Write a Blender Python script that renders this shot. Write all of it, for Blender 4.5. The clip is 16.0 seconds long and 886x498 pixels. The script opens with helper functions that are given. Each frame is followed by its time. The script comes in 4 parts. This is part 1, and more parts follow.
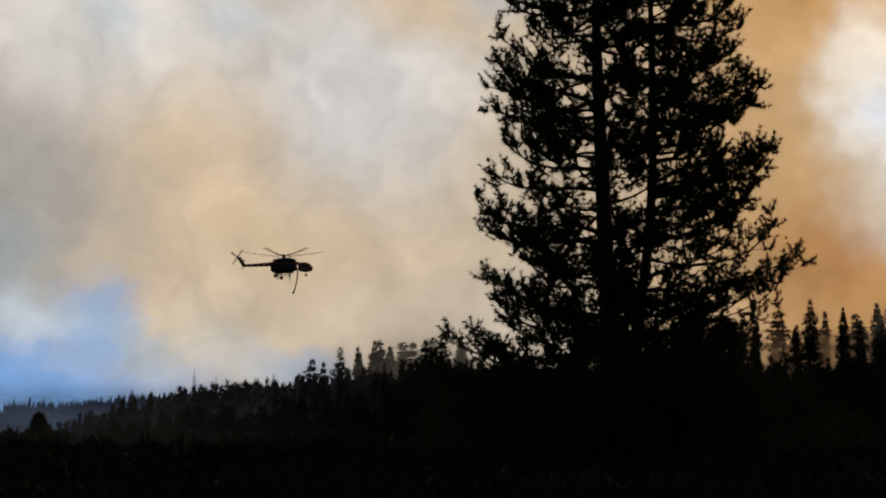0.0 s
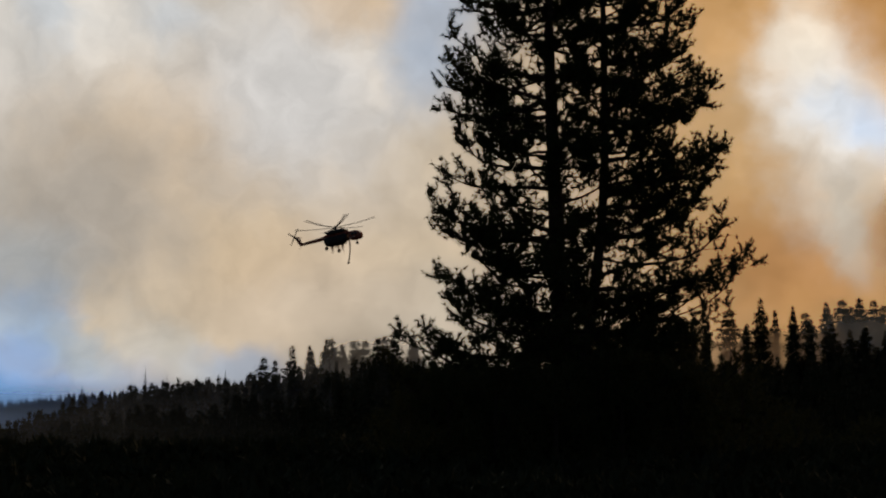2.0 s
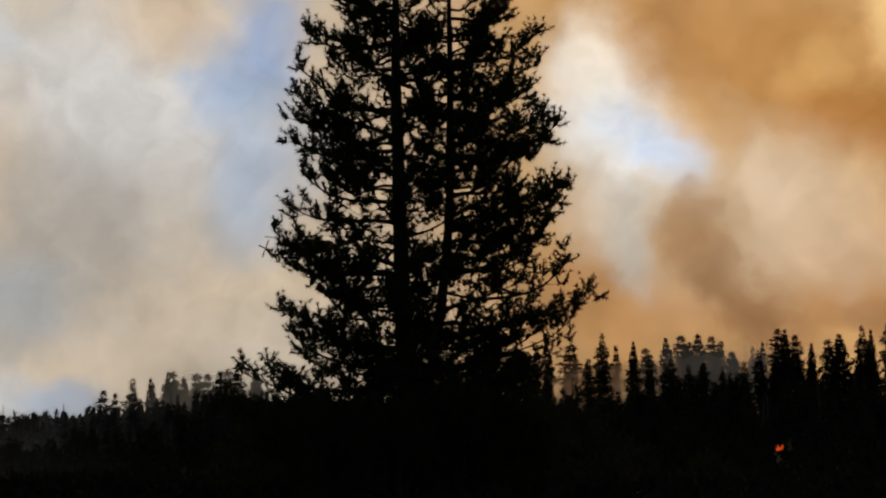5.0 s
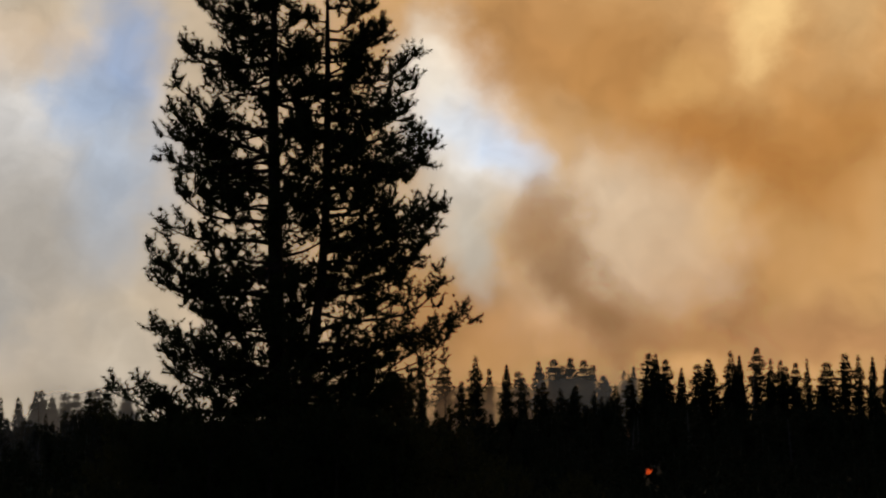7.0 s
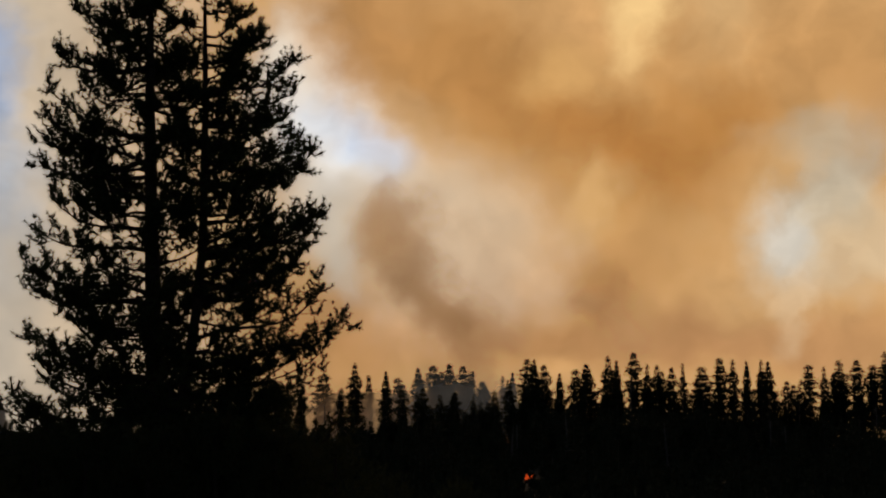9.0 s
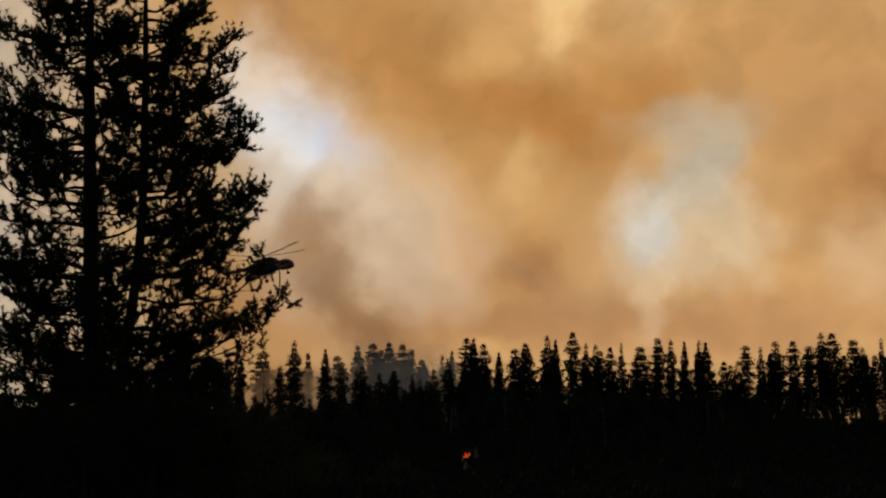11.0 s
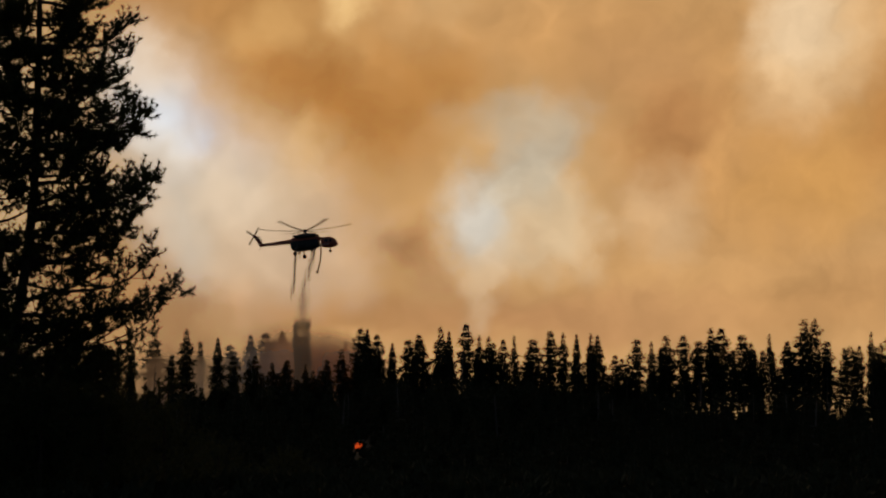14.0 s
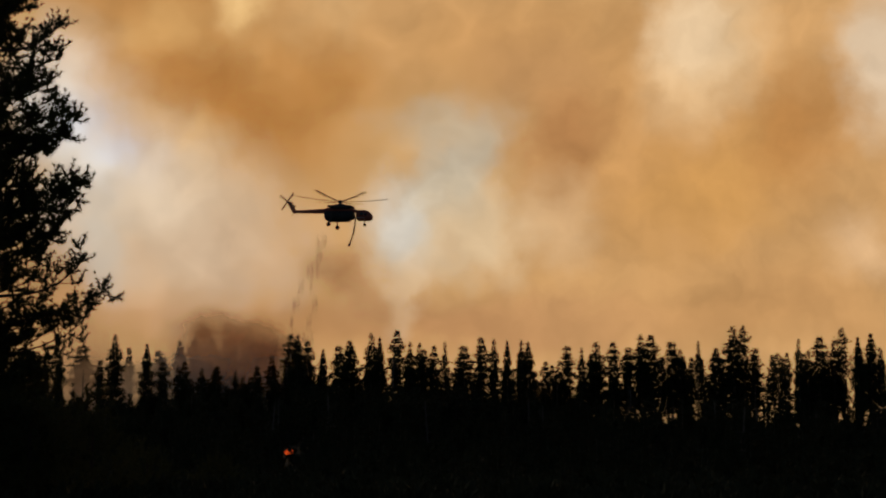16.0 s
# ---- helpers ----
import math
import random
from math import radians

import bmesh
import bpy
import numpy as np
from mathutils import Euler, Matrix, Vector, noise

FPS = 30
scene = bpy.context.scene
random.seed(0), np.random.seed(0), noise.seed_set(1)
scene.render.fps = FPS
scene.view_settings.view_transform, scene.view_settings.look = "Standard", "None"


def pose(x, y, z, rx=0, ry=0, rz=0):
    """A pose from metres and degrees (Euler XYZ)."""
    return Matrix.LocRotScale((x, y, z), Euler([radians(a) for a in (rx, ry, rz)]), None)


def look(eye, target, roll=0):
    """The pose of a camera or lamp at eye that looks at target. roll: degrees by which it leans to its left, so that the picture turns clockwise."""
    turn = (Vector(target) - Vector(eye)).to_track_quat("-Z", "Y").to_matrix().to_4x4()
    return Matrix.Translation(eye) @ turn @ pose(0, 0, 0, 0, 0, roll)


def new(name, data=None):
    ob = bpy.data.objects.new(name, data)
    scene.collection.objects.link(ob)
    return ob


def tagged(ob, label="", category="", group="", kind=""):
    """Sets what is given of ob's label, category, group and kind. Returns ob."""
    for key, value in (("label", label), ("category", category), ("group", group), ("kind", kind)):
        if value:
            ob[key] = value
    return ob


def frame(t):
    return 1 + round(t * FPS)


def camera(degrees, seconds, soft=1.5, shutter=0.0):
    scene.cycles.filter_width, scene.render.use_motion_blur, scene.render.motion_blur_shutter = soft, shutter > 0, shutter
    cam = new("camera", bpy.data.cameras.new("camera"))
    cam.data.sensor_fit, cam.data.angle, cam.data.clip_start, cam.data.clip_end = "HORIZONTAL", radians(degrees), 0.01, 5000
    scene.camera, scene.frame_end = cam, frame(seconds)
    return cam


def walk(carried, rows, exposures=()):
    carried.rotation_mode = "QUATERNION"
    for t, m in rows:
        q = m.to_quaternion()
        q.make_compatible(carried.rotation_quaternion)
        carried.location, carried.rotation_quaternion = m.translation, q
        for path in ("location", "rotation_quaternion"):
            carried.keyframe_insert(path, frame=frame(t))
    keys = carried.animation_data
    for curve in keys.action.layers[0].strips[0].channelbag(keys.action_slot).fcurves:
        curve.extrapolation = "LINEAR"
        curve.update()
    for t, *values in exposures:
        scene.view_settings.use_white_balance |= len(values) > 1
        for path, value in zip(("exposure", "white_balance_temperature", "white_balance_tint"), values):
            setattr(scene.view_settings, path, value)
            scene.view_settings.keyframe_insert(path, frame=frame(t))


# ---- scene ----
EYE = 1.6
cam = camera(29.3, 16.0, soft=2.1, shutter=0.2)
# seconds, heading clockwise from north, upward tilt, lean
TURNS = [(0, 0.000, 6.088, -0.041), (0.5, 0.260, 5.954, 0.000), (1, 0.691, 6.281, -0.086), (1.5, 1.032, 5.994, -0.074),
         (2, 1.621, 6.043, -0.082), (2.5, 2.405, 6.538, -0.052), (3, 3.317, 6.802, -0.272), (3.5, 4.21, 6.92, -0.25),
         (4.5, 6.02, 7.1, -0.2), (5.5, 7.850, 7.294, -0.128),
         (6, 8.898, 7.580, -0.330), (6.5, 9.840, 7.862, -0.008), (7, 11.144, 7.905, 0.157), (7.5, 12.363, 7.993, 0.200),
         (8, 13.592, 8.208, -0.075)]
TURNS += [(8.5, 14.568, 8.242, -0.491), (9.2, 15.5, 8.05, -0.5), (10.2, 16.45, 7.6, -0.4), (11, 17.288, 7.375, -0.295),
          (11.5, 18.152, 7.568, 0.147),
          (12, 18.695, 7.490, 0.168), (12.5, 19.080, 7.326, 0.245), (13, 19.708, 7.286, 0.265), (13.5, 20.320, 7.130, 0.110),
          (14, 20.862, 7.065, 0.147), (14.5, 21.194, 7.247, 0.131), (15, 21.711, 7.182, 0.086), (15.5, 22.809, 7.336, 0.209),
          (16, 23.206, 7.278, 0.073)]
walk(cam, [(t, pose(0, 0, EYE, 90 + p, 0, -a) @ pose(0, 0, 0, 0, 0, r)) for t, a, p, r in TURNS], exposures=((0, -2.4), (16, -2.4)))
SKY_GAIN = 5.4

# ---- sky and sun ----
world = bpy.data.worlds.new("sky")
scene.world = world
world.use_nodes = True
wt = world.node_tree
sky = wt.nodes.new("ShaderNodeTexSky")
sky.sky_type, sky.sun_disc = "NISHITA", False
sky.sun_elevation, sky.sun_rotation = radians(32), radians(24)
wt.links.new(sky.outputs[0], wt.nodes["Background"].inputs[0])
wt.nodes["Background"].inputs[1].default_value = 0.08
sun = new("sun", bpy.data.lights.new("sun", "SUN"))
sun.data.energy, sun.data.angle, sun.data.color = 1.0, radians(10), (1.0, 0.82, 0.6)
sun.matrix_world = look((0, 0, 50), (-math.sin(radians(24)) * 50, -math.cos(radians(24)) * 50, 50 - 50 * math.tan(radians(32))))


# ---- materials ----
def linear(code):
    v = [int(code[i:i + 2], 16) / 255 for i in (0, 2, 4)]
    return tuple(c / 12.92 if c < 0.04045 else ((c + 0.055) / 1.055) ** 2.4 for c in v) + (1.0,)


class Net:
    """A small writer of node trees."""

    def __init__(self, name):
        self.m = bpy.data.materials.new(name)
        self.m.use_nodes = True
        self.t = self.m.node_tree
        self.t.nodes.clear()
        self.out = self.t.nodes.new("ShaderNodeOutputMaterial")

    def node(self, kind, ins=(), operation="", data_type="", interpolation_type=""):
        n = self.t.nodes.new(kind)
        if operation:
            n.operation = operation
        if data_type:
            n.data_type = data_type
        if interpolation_type:
            n.interpolation_type = interpolation_type
        for k, v in dict(ins).items():
            if isinstance(v, bpy.types.NodeSocket):
                self.t.links.new(v, n.inputs[k])
            else:
                n.inputs[k].default_value = v
        return n

    def math(self, op, a, b=0.0):
        return self.node("ShaderNodeMath", {0: a, 1: b}, operation=op).outputs[0]

    def mix(self, fac, a, b):
        return self.node("ShaderNodeMix", {0: fac, 6: a, 7: b}, data_type="RGBA").outputs[2]

    def noise(self, scale, detail=4.0, rough=0.55, vec=None, out=0):
        ins = {"Scale": scale, "Detail": detail, "Roughness": rough}
        if vec is not None:
            ins["Vector"] = vec
        return self.node("ShaderNodeTexNoise", ins).outputs[out]

    def done(self, shader):
        self.t.links.new(shader, self.out.inputs[0])
        return self.m


def surface(name, a, b, scale=3.0, rough=0.7, metal=0.0, bump=0.3, fine=8.0, spec=0.3, random_amount=0.0):
    """A painted, woody, leafy or earthy surface: two colours mottled at two scales, with fine relief."""
    n = Net(name)
    vec = n.node("ShaderNodeTexCoord").outputs["Object"]
    big, small = n.noise(scale, 5, 0.6, vec), n.noise(scale * fine, 4, 0.6, vec)
    fac = n.node("ShaderNodeMapRange", {0: n.math("ADD", n.math("MULTIPLY", big, 0.6), n.math("MULTIPLY", small, 0.4)), 1: 0.35, 2: 0.65}).outputs[0]
    col = n.mix(fac, (*a, 1), (*b, 1))
    if random_amount:
        r = n.node("ShaderNodeObjectInfo").outputs["Random"]
        col = n.node("ShaderNodeHueSaturation", {"Value": n.math("ADD", n.math("MULTIPLY", r, random_amount), 1 - random_amount / 2), "Color": col}).outputs[0]
    bm = n.node("ShaderNodeBump", {"Strength": bump, "Distance": 0.05, "Height": small})
    p = n.node("ShaderNodeBsdfPrincipled", {"Base Color": col, "Roughness": rough, "Metallic": metal, "Normal": bm.outputs[0], "Specular IOR Level": spec})
    return n.done(p.outputs[0])


def needle_material(name, a, b, through_light=0.06):
    n = Net(name)
    vec = n.node("ShaderNodeTexCoord").outputs["Object"]
    r = n.node("ShaderNodeNewGeometry").outputs["Random Per Island"]
    f = n.math("ADD", n.math("MULTIPLY", n.noise(0.8, 3, 0.5, vec), 0.6), n.math("MULTIPLY", r, 0.5))
    col = n.mix(f, (*a, 1), (*b, 1))
    d = n.node("ShaderNodeBsdfPrincipled", {"Base Color": col, "Roughness": 0.8, "Specular IOR Level": 0.08})
    t = n.node("ShaderNodeBsdfTranslucent", {"Color": col})
    return n.done(n.node("ShaderNodeMixShader", {0: through_light, 1: d.outputs[0], 2: t.outputs[0]}).outputs[0])


def smoke_material(name, colour, density, grain=0.02):
    """Drifting smoke: soft towards the rim of its piece, torn by noise; it scatters the light behind it."""
    n = Net(name)
    vec = n.node("ShaderNodeTexCoord").outputs["Generated"]
    obj = n.node("ShaderNodeTexCoord").outputs["Object"]
    c = n.node("ShaderNodeVectorMath", {0: vec, 1: (2, 0, 2), 2: (-1, 0, -1)}, operation="MULTIPLY_ADD").outputs[0]
    warp = n.noise(grain, 5, 0.6, obj, 1)
    w = n.node("ShaderNodeVectorMath", {0: warp, 1: (0.9, 0, 0.9), 2: (-0.45, 0, -0.45)}, operation="MULTIPLY_ADD").outputs[0]
    s = n.node("ShaderNodeVectorMath", {0: c, 1: w}, operation="ADD").outputs[0]
    radius = n.node("ShaderNodeVectorMath", {0: s}, operation="LENGTH").outputs["Value"]
    soft = n.node("ShaderNodeMapRange", {0: radius, 1: 0.8, 2: 0.15, 3: 0.0, 4: 1.0}, interpolation_type="SMOOTHSTEP").outputs[0]
    rim = n.node("ShaderNodeVectorMath", {0: c}, operation="LENGTH").outputs["Value"]
    edge = n.node("ShaderNodeMapRange", {0: rim, 1: 0.98, 2: 0.6, 3: 0.0, 4: 1.0}, interpolation_type="SMOOTHSTEP").outputs[0]
    puff = n.node("ShaderNodeMapRange", {0: n.noise(grain * 2.3, 6, 0.55, obj), 1: 0.25, 2: 0.7, 3: 0.35, 4: 1.0}).outputs[0]
    a = n.math("MULTIPLY", n.math("MULTIPLY", n.math("MULTIPLY", soft, edge), puff), density)
    d = n.node("ShaderNodeBsdfDiffuse", {"Color": (*colour, 1)})
    t = n.node("ShaderNodeBsdfTranslucent", {"Color": (*colour, 1)})
    both = n.node("ShaderNodeMixShader", {0: 0.9, 1: d.outputs[0], 2: t.outputs[0]})
    clear = n.node("ShaderNodeBsdfTransparent")
    return n.done(n.node("ShaderNodeMixShader", {0: a, 1: clear.outputs[0], 2: both.outputs[0]}).outputs[0])


# billows of the far smoke: colour, bearing, height, half width, half height, slant (degrees), strength
LEFT_BILLOWS = [("dad7d2", -13.4, 13.0, 8.0, 3.2, 0, 0.8), ("c9c7c4", -14.0, 10.5, 2.3, 2.3, 0, 0.5), ("d2b898", -10.0, 8.4, 6.4, 4.0, 10, 0.75),
                ("9aa5aa", -16.6, 7.2, 2.7, 3.3, 0, 0.85), ("cfb796", -4.2, 6.8, 5.2, 3.4, 0, 0.75), ("7aa3d6", -15.8, 1.3, 8.6, 2.3, -10, 1),
                ("78a4da", -13.7, 3.8, 1.4, 1.4, -40, 0.8), ("bccad6", -15.9, 4.0, 2.0, 1.1, 0, 0.9), ("a9b9c4", -12.3, 3.0, 2.5, 0.8, -30, 0.6),
                ("c3bfb6", -8.6, 2.5, 2.7, 1.1, -20, 0.7), ("e8dfd4", -3.9, 11.3, 3.8, 2.7, 0, 0.85), ("cbb08f", -4.6, 4.2, 3.8, 2.1, 0, 0.6),
                ("a8b4c0", -13.1, 13.5, 1.1, 1.1, 0, 0.5), ("b4bcc4", -9.0, 14.2, 1.7, 1.1, 0, 0.6), ("ddb888", -3.0, 14.6, 2.5, 1.5, 0, 0.6)]
VEIL_BILLOWS = [("bfc1c4", -5.2, 11.6, 4.2, 4.4, 0, 0.6), ("adb1b6", -3.1, 8.0, 4.0, 2.4, 0, 0.25), ("b9b3aa", -2.8, 4.0, 5.7, 1.9, 0, 0.4),
                ("86a6cc", -6.2, 2.0, 2.1, 1.0, 0, 0.5), ("bd9a6c", 9.5, 8.5, 3.2, 5.0, 0, 0.7), ("c4955c", 10.2, 15.0, 2.6, 2.6, 0, 0.7)]
LOW_BILLOWS = [("a37548", 11.2, 5.4, 3.2, 2.2, 0, 0.8), ("b48450", 19.0, 6.6, 4.2, 2.7, 0, 0.5), ("a9794e", 20.8, 4.6, 7.6, 0.9, 0, 0.65),
               ("c9a78c", 15.5, 6.2, 3.4, 1.9, 0, 0.35), ("bb875b", 27.6, 5.0, 6.7, 1.0, 0, 0.5), ("bd8c58", 36.1, 5.3, 4.8, 1.5, 0, 0.7),
               ("c08d54", 27.0, 13.8, 5.0, 2.2, 0, 0.5), ("c08a50", 33.0, 10.5, 6.0, 4.0, 0, 0.5)]

# glowing sheets coloured as lit smoke and sky gaps, drifting before them: bearing at rest, billows, then seconds, drift
# and rise (degrees)
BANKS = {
    # bright opening painted onto a sheet laid over the backdrop
    "pale": ("glowing sheet painted pale grey-white as a gap of thin smoke", 12.2,
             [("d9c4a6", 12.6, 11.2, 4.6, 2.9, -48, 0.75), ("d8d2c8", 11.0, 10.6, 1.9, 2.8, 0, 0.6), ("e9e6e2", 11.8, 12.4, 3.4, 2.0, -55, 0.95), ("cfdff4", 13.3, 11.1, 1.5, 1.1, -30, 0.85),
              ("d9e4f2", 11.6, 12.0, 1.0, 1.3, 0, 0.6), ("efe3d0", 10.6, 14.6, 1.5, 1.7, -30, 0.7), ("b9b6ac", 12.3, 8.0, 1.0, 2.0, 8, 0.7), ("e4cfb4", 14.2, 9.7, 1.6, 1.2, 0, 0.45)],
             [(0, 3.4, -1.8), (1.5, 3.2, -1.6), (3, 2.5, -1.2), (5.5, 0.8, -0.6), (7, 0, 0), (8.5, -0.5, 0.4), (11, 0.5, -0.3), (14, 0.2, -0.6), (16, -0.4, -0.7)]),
    # sky blue painted onto a glowing sheet, no real opening behind it
    "blue": ("glowing sheet painted blue as a gap in the smoke beside the pine", 0.5,
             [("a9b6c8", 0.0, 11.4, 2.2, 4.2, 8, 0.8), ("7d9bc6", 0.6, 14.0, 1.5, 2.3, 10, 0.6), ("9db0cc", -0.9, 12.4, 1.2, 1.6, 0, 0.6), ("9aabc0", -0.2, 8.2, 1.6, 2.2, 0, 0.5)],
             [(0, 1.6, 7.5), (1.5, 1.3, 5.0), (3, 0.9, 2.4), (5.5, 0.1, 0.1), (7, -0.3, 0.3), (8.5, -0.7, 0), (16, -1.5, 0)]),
    # shade painted in as a duller, greyer glow
    "shade": ("dull grey veil of smoke, its shade painted into its glow", -8.8,
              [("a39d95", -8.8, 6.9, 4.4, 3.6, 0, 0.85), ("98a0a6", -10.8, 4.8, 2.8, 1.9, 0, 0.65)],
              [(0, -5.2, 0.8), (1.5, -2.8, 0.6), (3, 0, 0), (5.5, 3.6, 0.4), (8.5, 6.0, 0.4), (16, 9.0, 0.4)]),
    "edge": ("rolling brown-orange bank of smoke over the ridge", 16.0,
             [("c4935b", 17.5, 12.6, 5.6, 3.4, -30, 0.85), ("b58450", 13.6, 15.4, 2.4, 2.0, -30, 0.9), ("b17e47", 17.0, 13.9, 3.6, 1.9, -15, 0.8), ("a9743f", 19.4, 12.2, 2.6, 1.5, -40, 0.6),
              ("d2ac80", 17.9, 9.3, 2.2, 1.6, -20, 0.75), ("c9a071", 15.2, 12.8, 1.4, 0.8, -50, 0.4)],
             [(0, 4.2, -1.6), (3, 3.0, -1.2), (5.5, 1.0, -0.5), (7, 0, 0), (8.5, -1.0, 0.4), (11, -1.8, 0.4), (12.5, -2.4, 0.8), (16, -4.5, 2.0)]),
    # light from behind painted in as orange and bright yellow billows
    "deep": ("deep orange bank of smoke, its backlight painted as glow", 21.6,
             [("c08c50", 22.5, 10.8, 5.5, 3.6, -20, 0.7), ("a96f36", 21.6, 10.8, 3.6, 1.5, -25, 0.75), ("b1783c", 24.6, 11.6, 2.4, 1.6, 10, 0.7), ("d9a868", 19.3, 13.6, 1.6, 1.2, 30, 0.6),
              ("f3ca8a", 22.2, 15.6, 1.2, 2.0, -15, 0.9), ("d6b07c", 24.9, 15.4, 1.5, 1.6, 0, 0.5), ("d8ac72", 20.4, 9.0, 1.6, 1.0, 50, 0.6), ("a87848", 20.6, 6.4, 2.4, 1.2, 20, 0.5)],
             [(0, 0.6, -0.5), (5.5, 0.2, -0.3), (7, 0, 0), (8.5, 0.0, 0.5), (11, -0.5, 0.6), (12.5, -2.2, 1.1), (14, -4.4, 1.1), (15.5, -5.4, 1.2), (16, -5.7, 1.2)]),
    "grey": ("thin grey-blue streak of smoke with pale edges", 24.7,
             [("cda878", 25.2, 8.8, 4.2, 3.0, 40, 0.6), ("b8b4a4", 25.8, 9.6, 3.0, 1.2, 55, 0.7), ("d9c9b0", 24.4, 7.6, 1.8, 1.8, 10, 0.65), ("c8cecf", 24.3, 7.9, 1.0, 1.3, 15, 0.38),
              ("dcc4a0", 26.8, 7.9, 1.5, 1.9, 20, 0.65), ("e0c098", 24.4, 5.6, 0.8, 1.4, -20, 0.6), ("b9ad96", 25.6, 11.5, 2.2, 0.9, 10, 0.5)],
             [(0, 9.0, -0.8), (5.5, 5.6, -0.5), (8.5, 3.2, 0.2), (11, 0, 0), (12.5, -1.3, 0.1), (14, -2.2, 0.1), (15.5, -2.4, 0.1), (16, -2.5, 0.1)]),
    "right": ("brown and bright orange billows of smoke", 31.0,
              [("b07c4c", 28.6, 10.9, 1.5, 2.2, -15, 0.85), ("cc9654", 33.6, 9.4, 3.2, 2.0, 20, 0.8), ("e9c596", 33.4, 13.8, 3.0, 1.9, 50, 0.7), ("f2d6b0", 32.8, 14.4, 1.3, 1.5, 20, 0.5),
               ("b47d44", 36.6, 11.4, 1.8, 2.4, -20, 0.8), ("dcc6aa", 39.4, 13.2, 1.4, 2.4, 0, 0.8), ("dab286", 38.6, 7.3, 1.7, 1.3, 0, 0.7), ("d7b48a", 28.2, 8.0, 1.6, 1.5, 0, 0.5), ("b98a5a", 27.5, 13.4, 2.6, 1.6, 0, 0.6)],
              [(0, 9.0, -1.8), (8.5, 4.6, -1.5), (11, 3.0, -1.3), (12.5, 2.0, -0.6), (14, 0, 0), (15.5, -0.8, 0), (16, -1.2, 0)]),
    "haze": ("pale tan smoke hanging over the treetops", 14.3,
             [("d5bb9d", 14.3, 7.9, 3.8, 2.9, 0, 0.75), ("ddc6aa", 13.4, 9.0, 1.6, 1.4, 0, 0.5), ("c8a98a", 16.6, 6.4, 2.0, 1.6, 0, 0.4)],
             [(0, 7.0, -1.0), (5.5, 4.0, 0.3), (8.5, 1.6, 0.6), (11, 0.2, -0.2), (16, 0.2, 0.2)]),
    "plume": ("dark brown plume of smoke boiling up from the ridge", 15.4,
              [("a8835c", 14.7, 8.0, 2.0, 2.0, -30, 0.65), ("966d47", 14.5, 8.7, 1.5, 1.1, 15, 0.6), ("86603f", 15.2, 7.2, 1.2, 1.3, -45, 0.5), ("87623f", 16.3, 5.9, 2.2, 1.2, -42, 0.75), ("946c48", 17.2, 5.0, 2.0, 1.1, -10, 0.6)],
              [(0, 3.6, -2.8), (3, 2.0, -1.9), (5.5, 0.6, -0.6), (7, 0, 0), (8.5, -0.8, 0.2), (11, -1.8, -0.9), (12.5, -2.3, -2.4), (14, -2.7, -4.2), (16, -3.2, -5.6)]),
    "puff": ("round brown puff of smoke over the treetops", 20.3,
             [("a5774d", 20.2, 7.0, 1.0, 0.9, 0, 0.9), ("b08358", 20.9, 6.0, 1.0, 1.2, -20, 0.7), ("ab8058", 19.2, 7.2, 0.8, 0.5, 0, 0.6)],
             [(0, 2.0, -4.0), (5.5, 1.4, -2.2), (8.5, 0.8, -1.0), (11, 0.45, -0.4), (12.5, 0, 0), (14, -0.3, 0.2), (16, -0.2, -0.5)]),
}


def polar(n):
    """Bearing and height of a shaded point in its own space, bent by noise at two scales."""
    xyz = n.node("ShaderNodeSeparateXYZ", {0: n.node("ShaderNodeTexCoord").outputs["Object"]})
    deg = 180 / math.pi
    az = n.math("MULTIPLY", n.math("ARCTAN2", xyz.outputs[0], xyz.outputs[1]), deg)
    flat = n.math("POWER", n.math("ADD", n.math("MULTIPLY", xyz.outputs[0], xyz.outputs[0]), n.math("MULTIPLY", xyz.outputs[1], xyz.outputs[1])), 0.5)
    el = n.math("MULTIPLY", n.math("ARCTAN2", xyz.outputs[2], flat), deg)
    v = n.node("ShaderNodeCombineXYZ", {0: az, 1: el}).outputs[0]
    w1 = n.node("ShaderNodeVectorMath", {0: n.noise(0.22, 3, 0.5, v, 1), 1: (3.0, 2.4, 0), 2: (-1.5, -1.2, 0)}, operation="MULTIPLY_ADD").outputs[0]
    w2 = n.node("ShaderNodeVectorMath", {0: n.noise(0.7, 4, 0.52, v, 1), 1: (1.7, 1.7, 0), 2: (-0.85, -0.85, 0)}, operation="MULTIPLY_ADD").outputs[0]
    p = n.node("ShaderNodeVectorMath", {0: n.node("ShaderNodeVectorMath", {0: v, 1: w1}, operation="ADD").outputs[0], 1: w2}, operation="ADD").outputs[0]
    return az, el, p


def billow(n, p, a, e, ra, re, slant, s):
    q = n.node("ShaderNodeMapping", {"Vector": p, "Location": (a, e, 0), "Rotation": (0, 0, radians(slant)), "Scale": (ra, re, 1)})
    q.vector_type = "TEXTURE"
    r = n.node("ShaderNodeVectorMath", {0: q.outputs[0]}, operation="LENGTH").outputs["Value"]
    return n.node("ShaderNodeMapRange", {0: r, 1: 1.42, 2: 0.18, 3: 0.0, 4: s}, interpolation_type="SMOOTHSTEP").outputs[0]


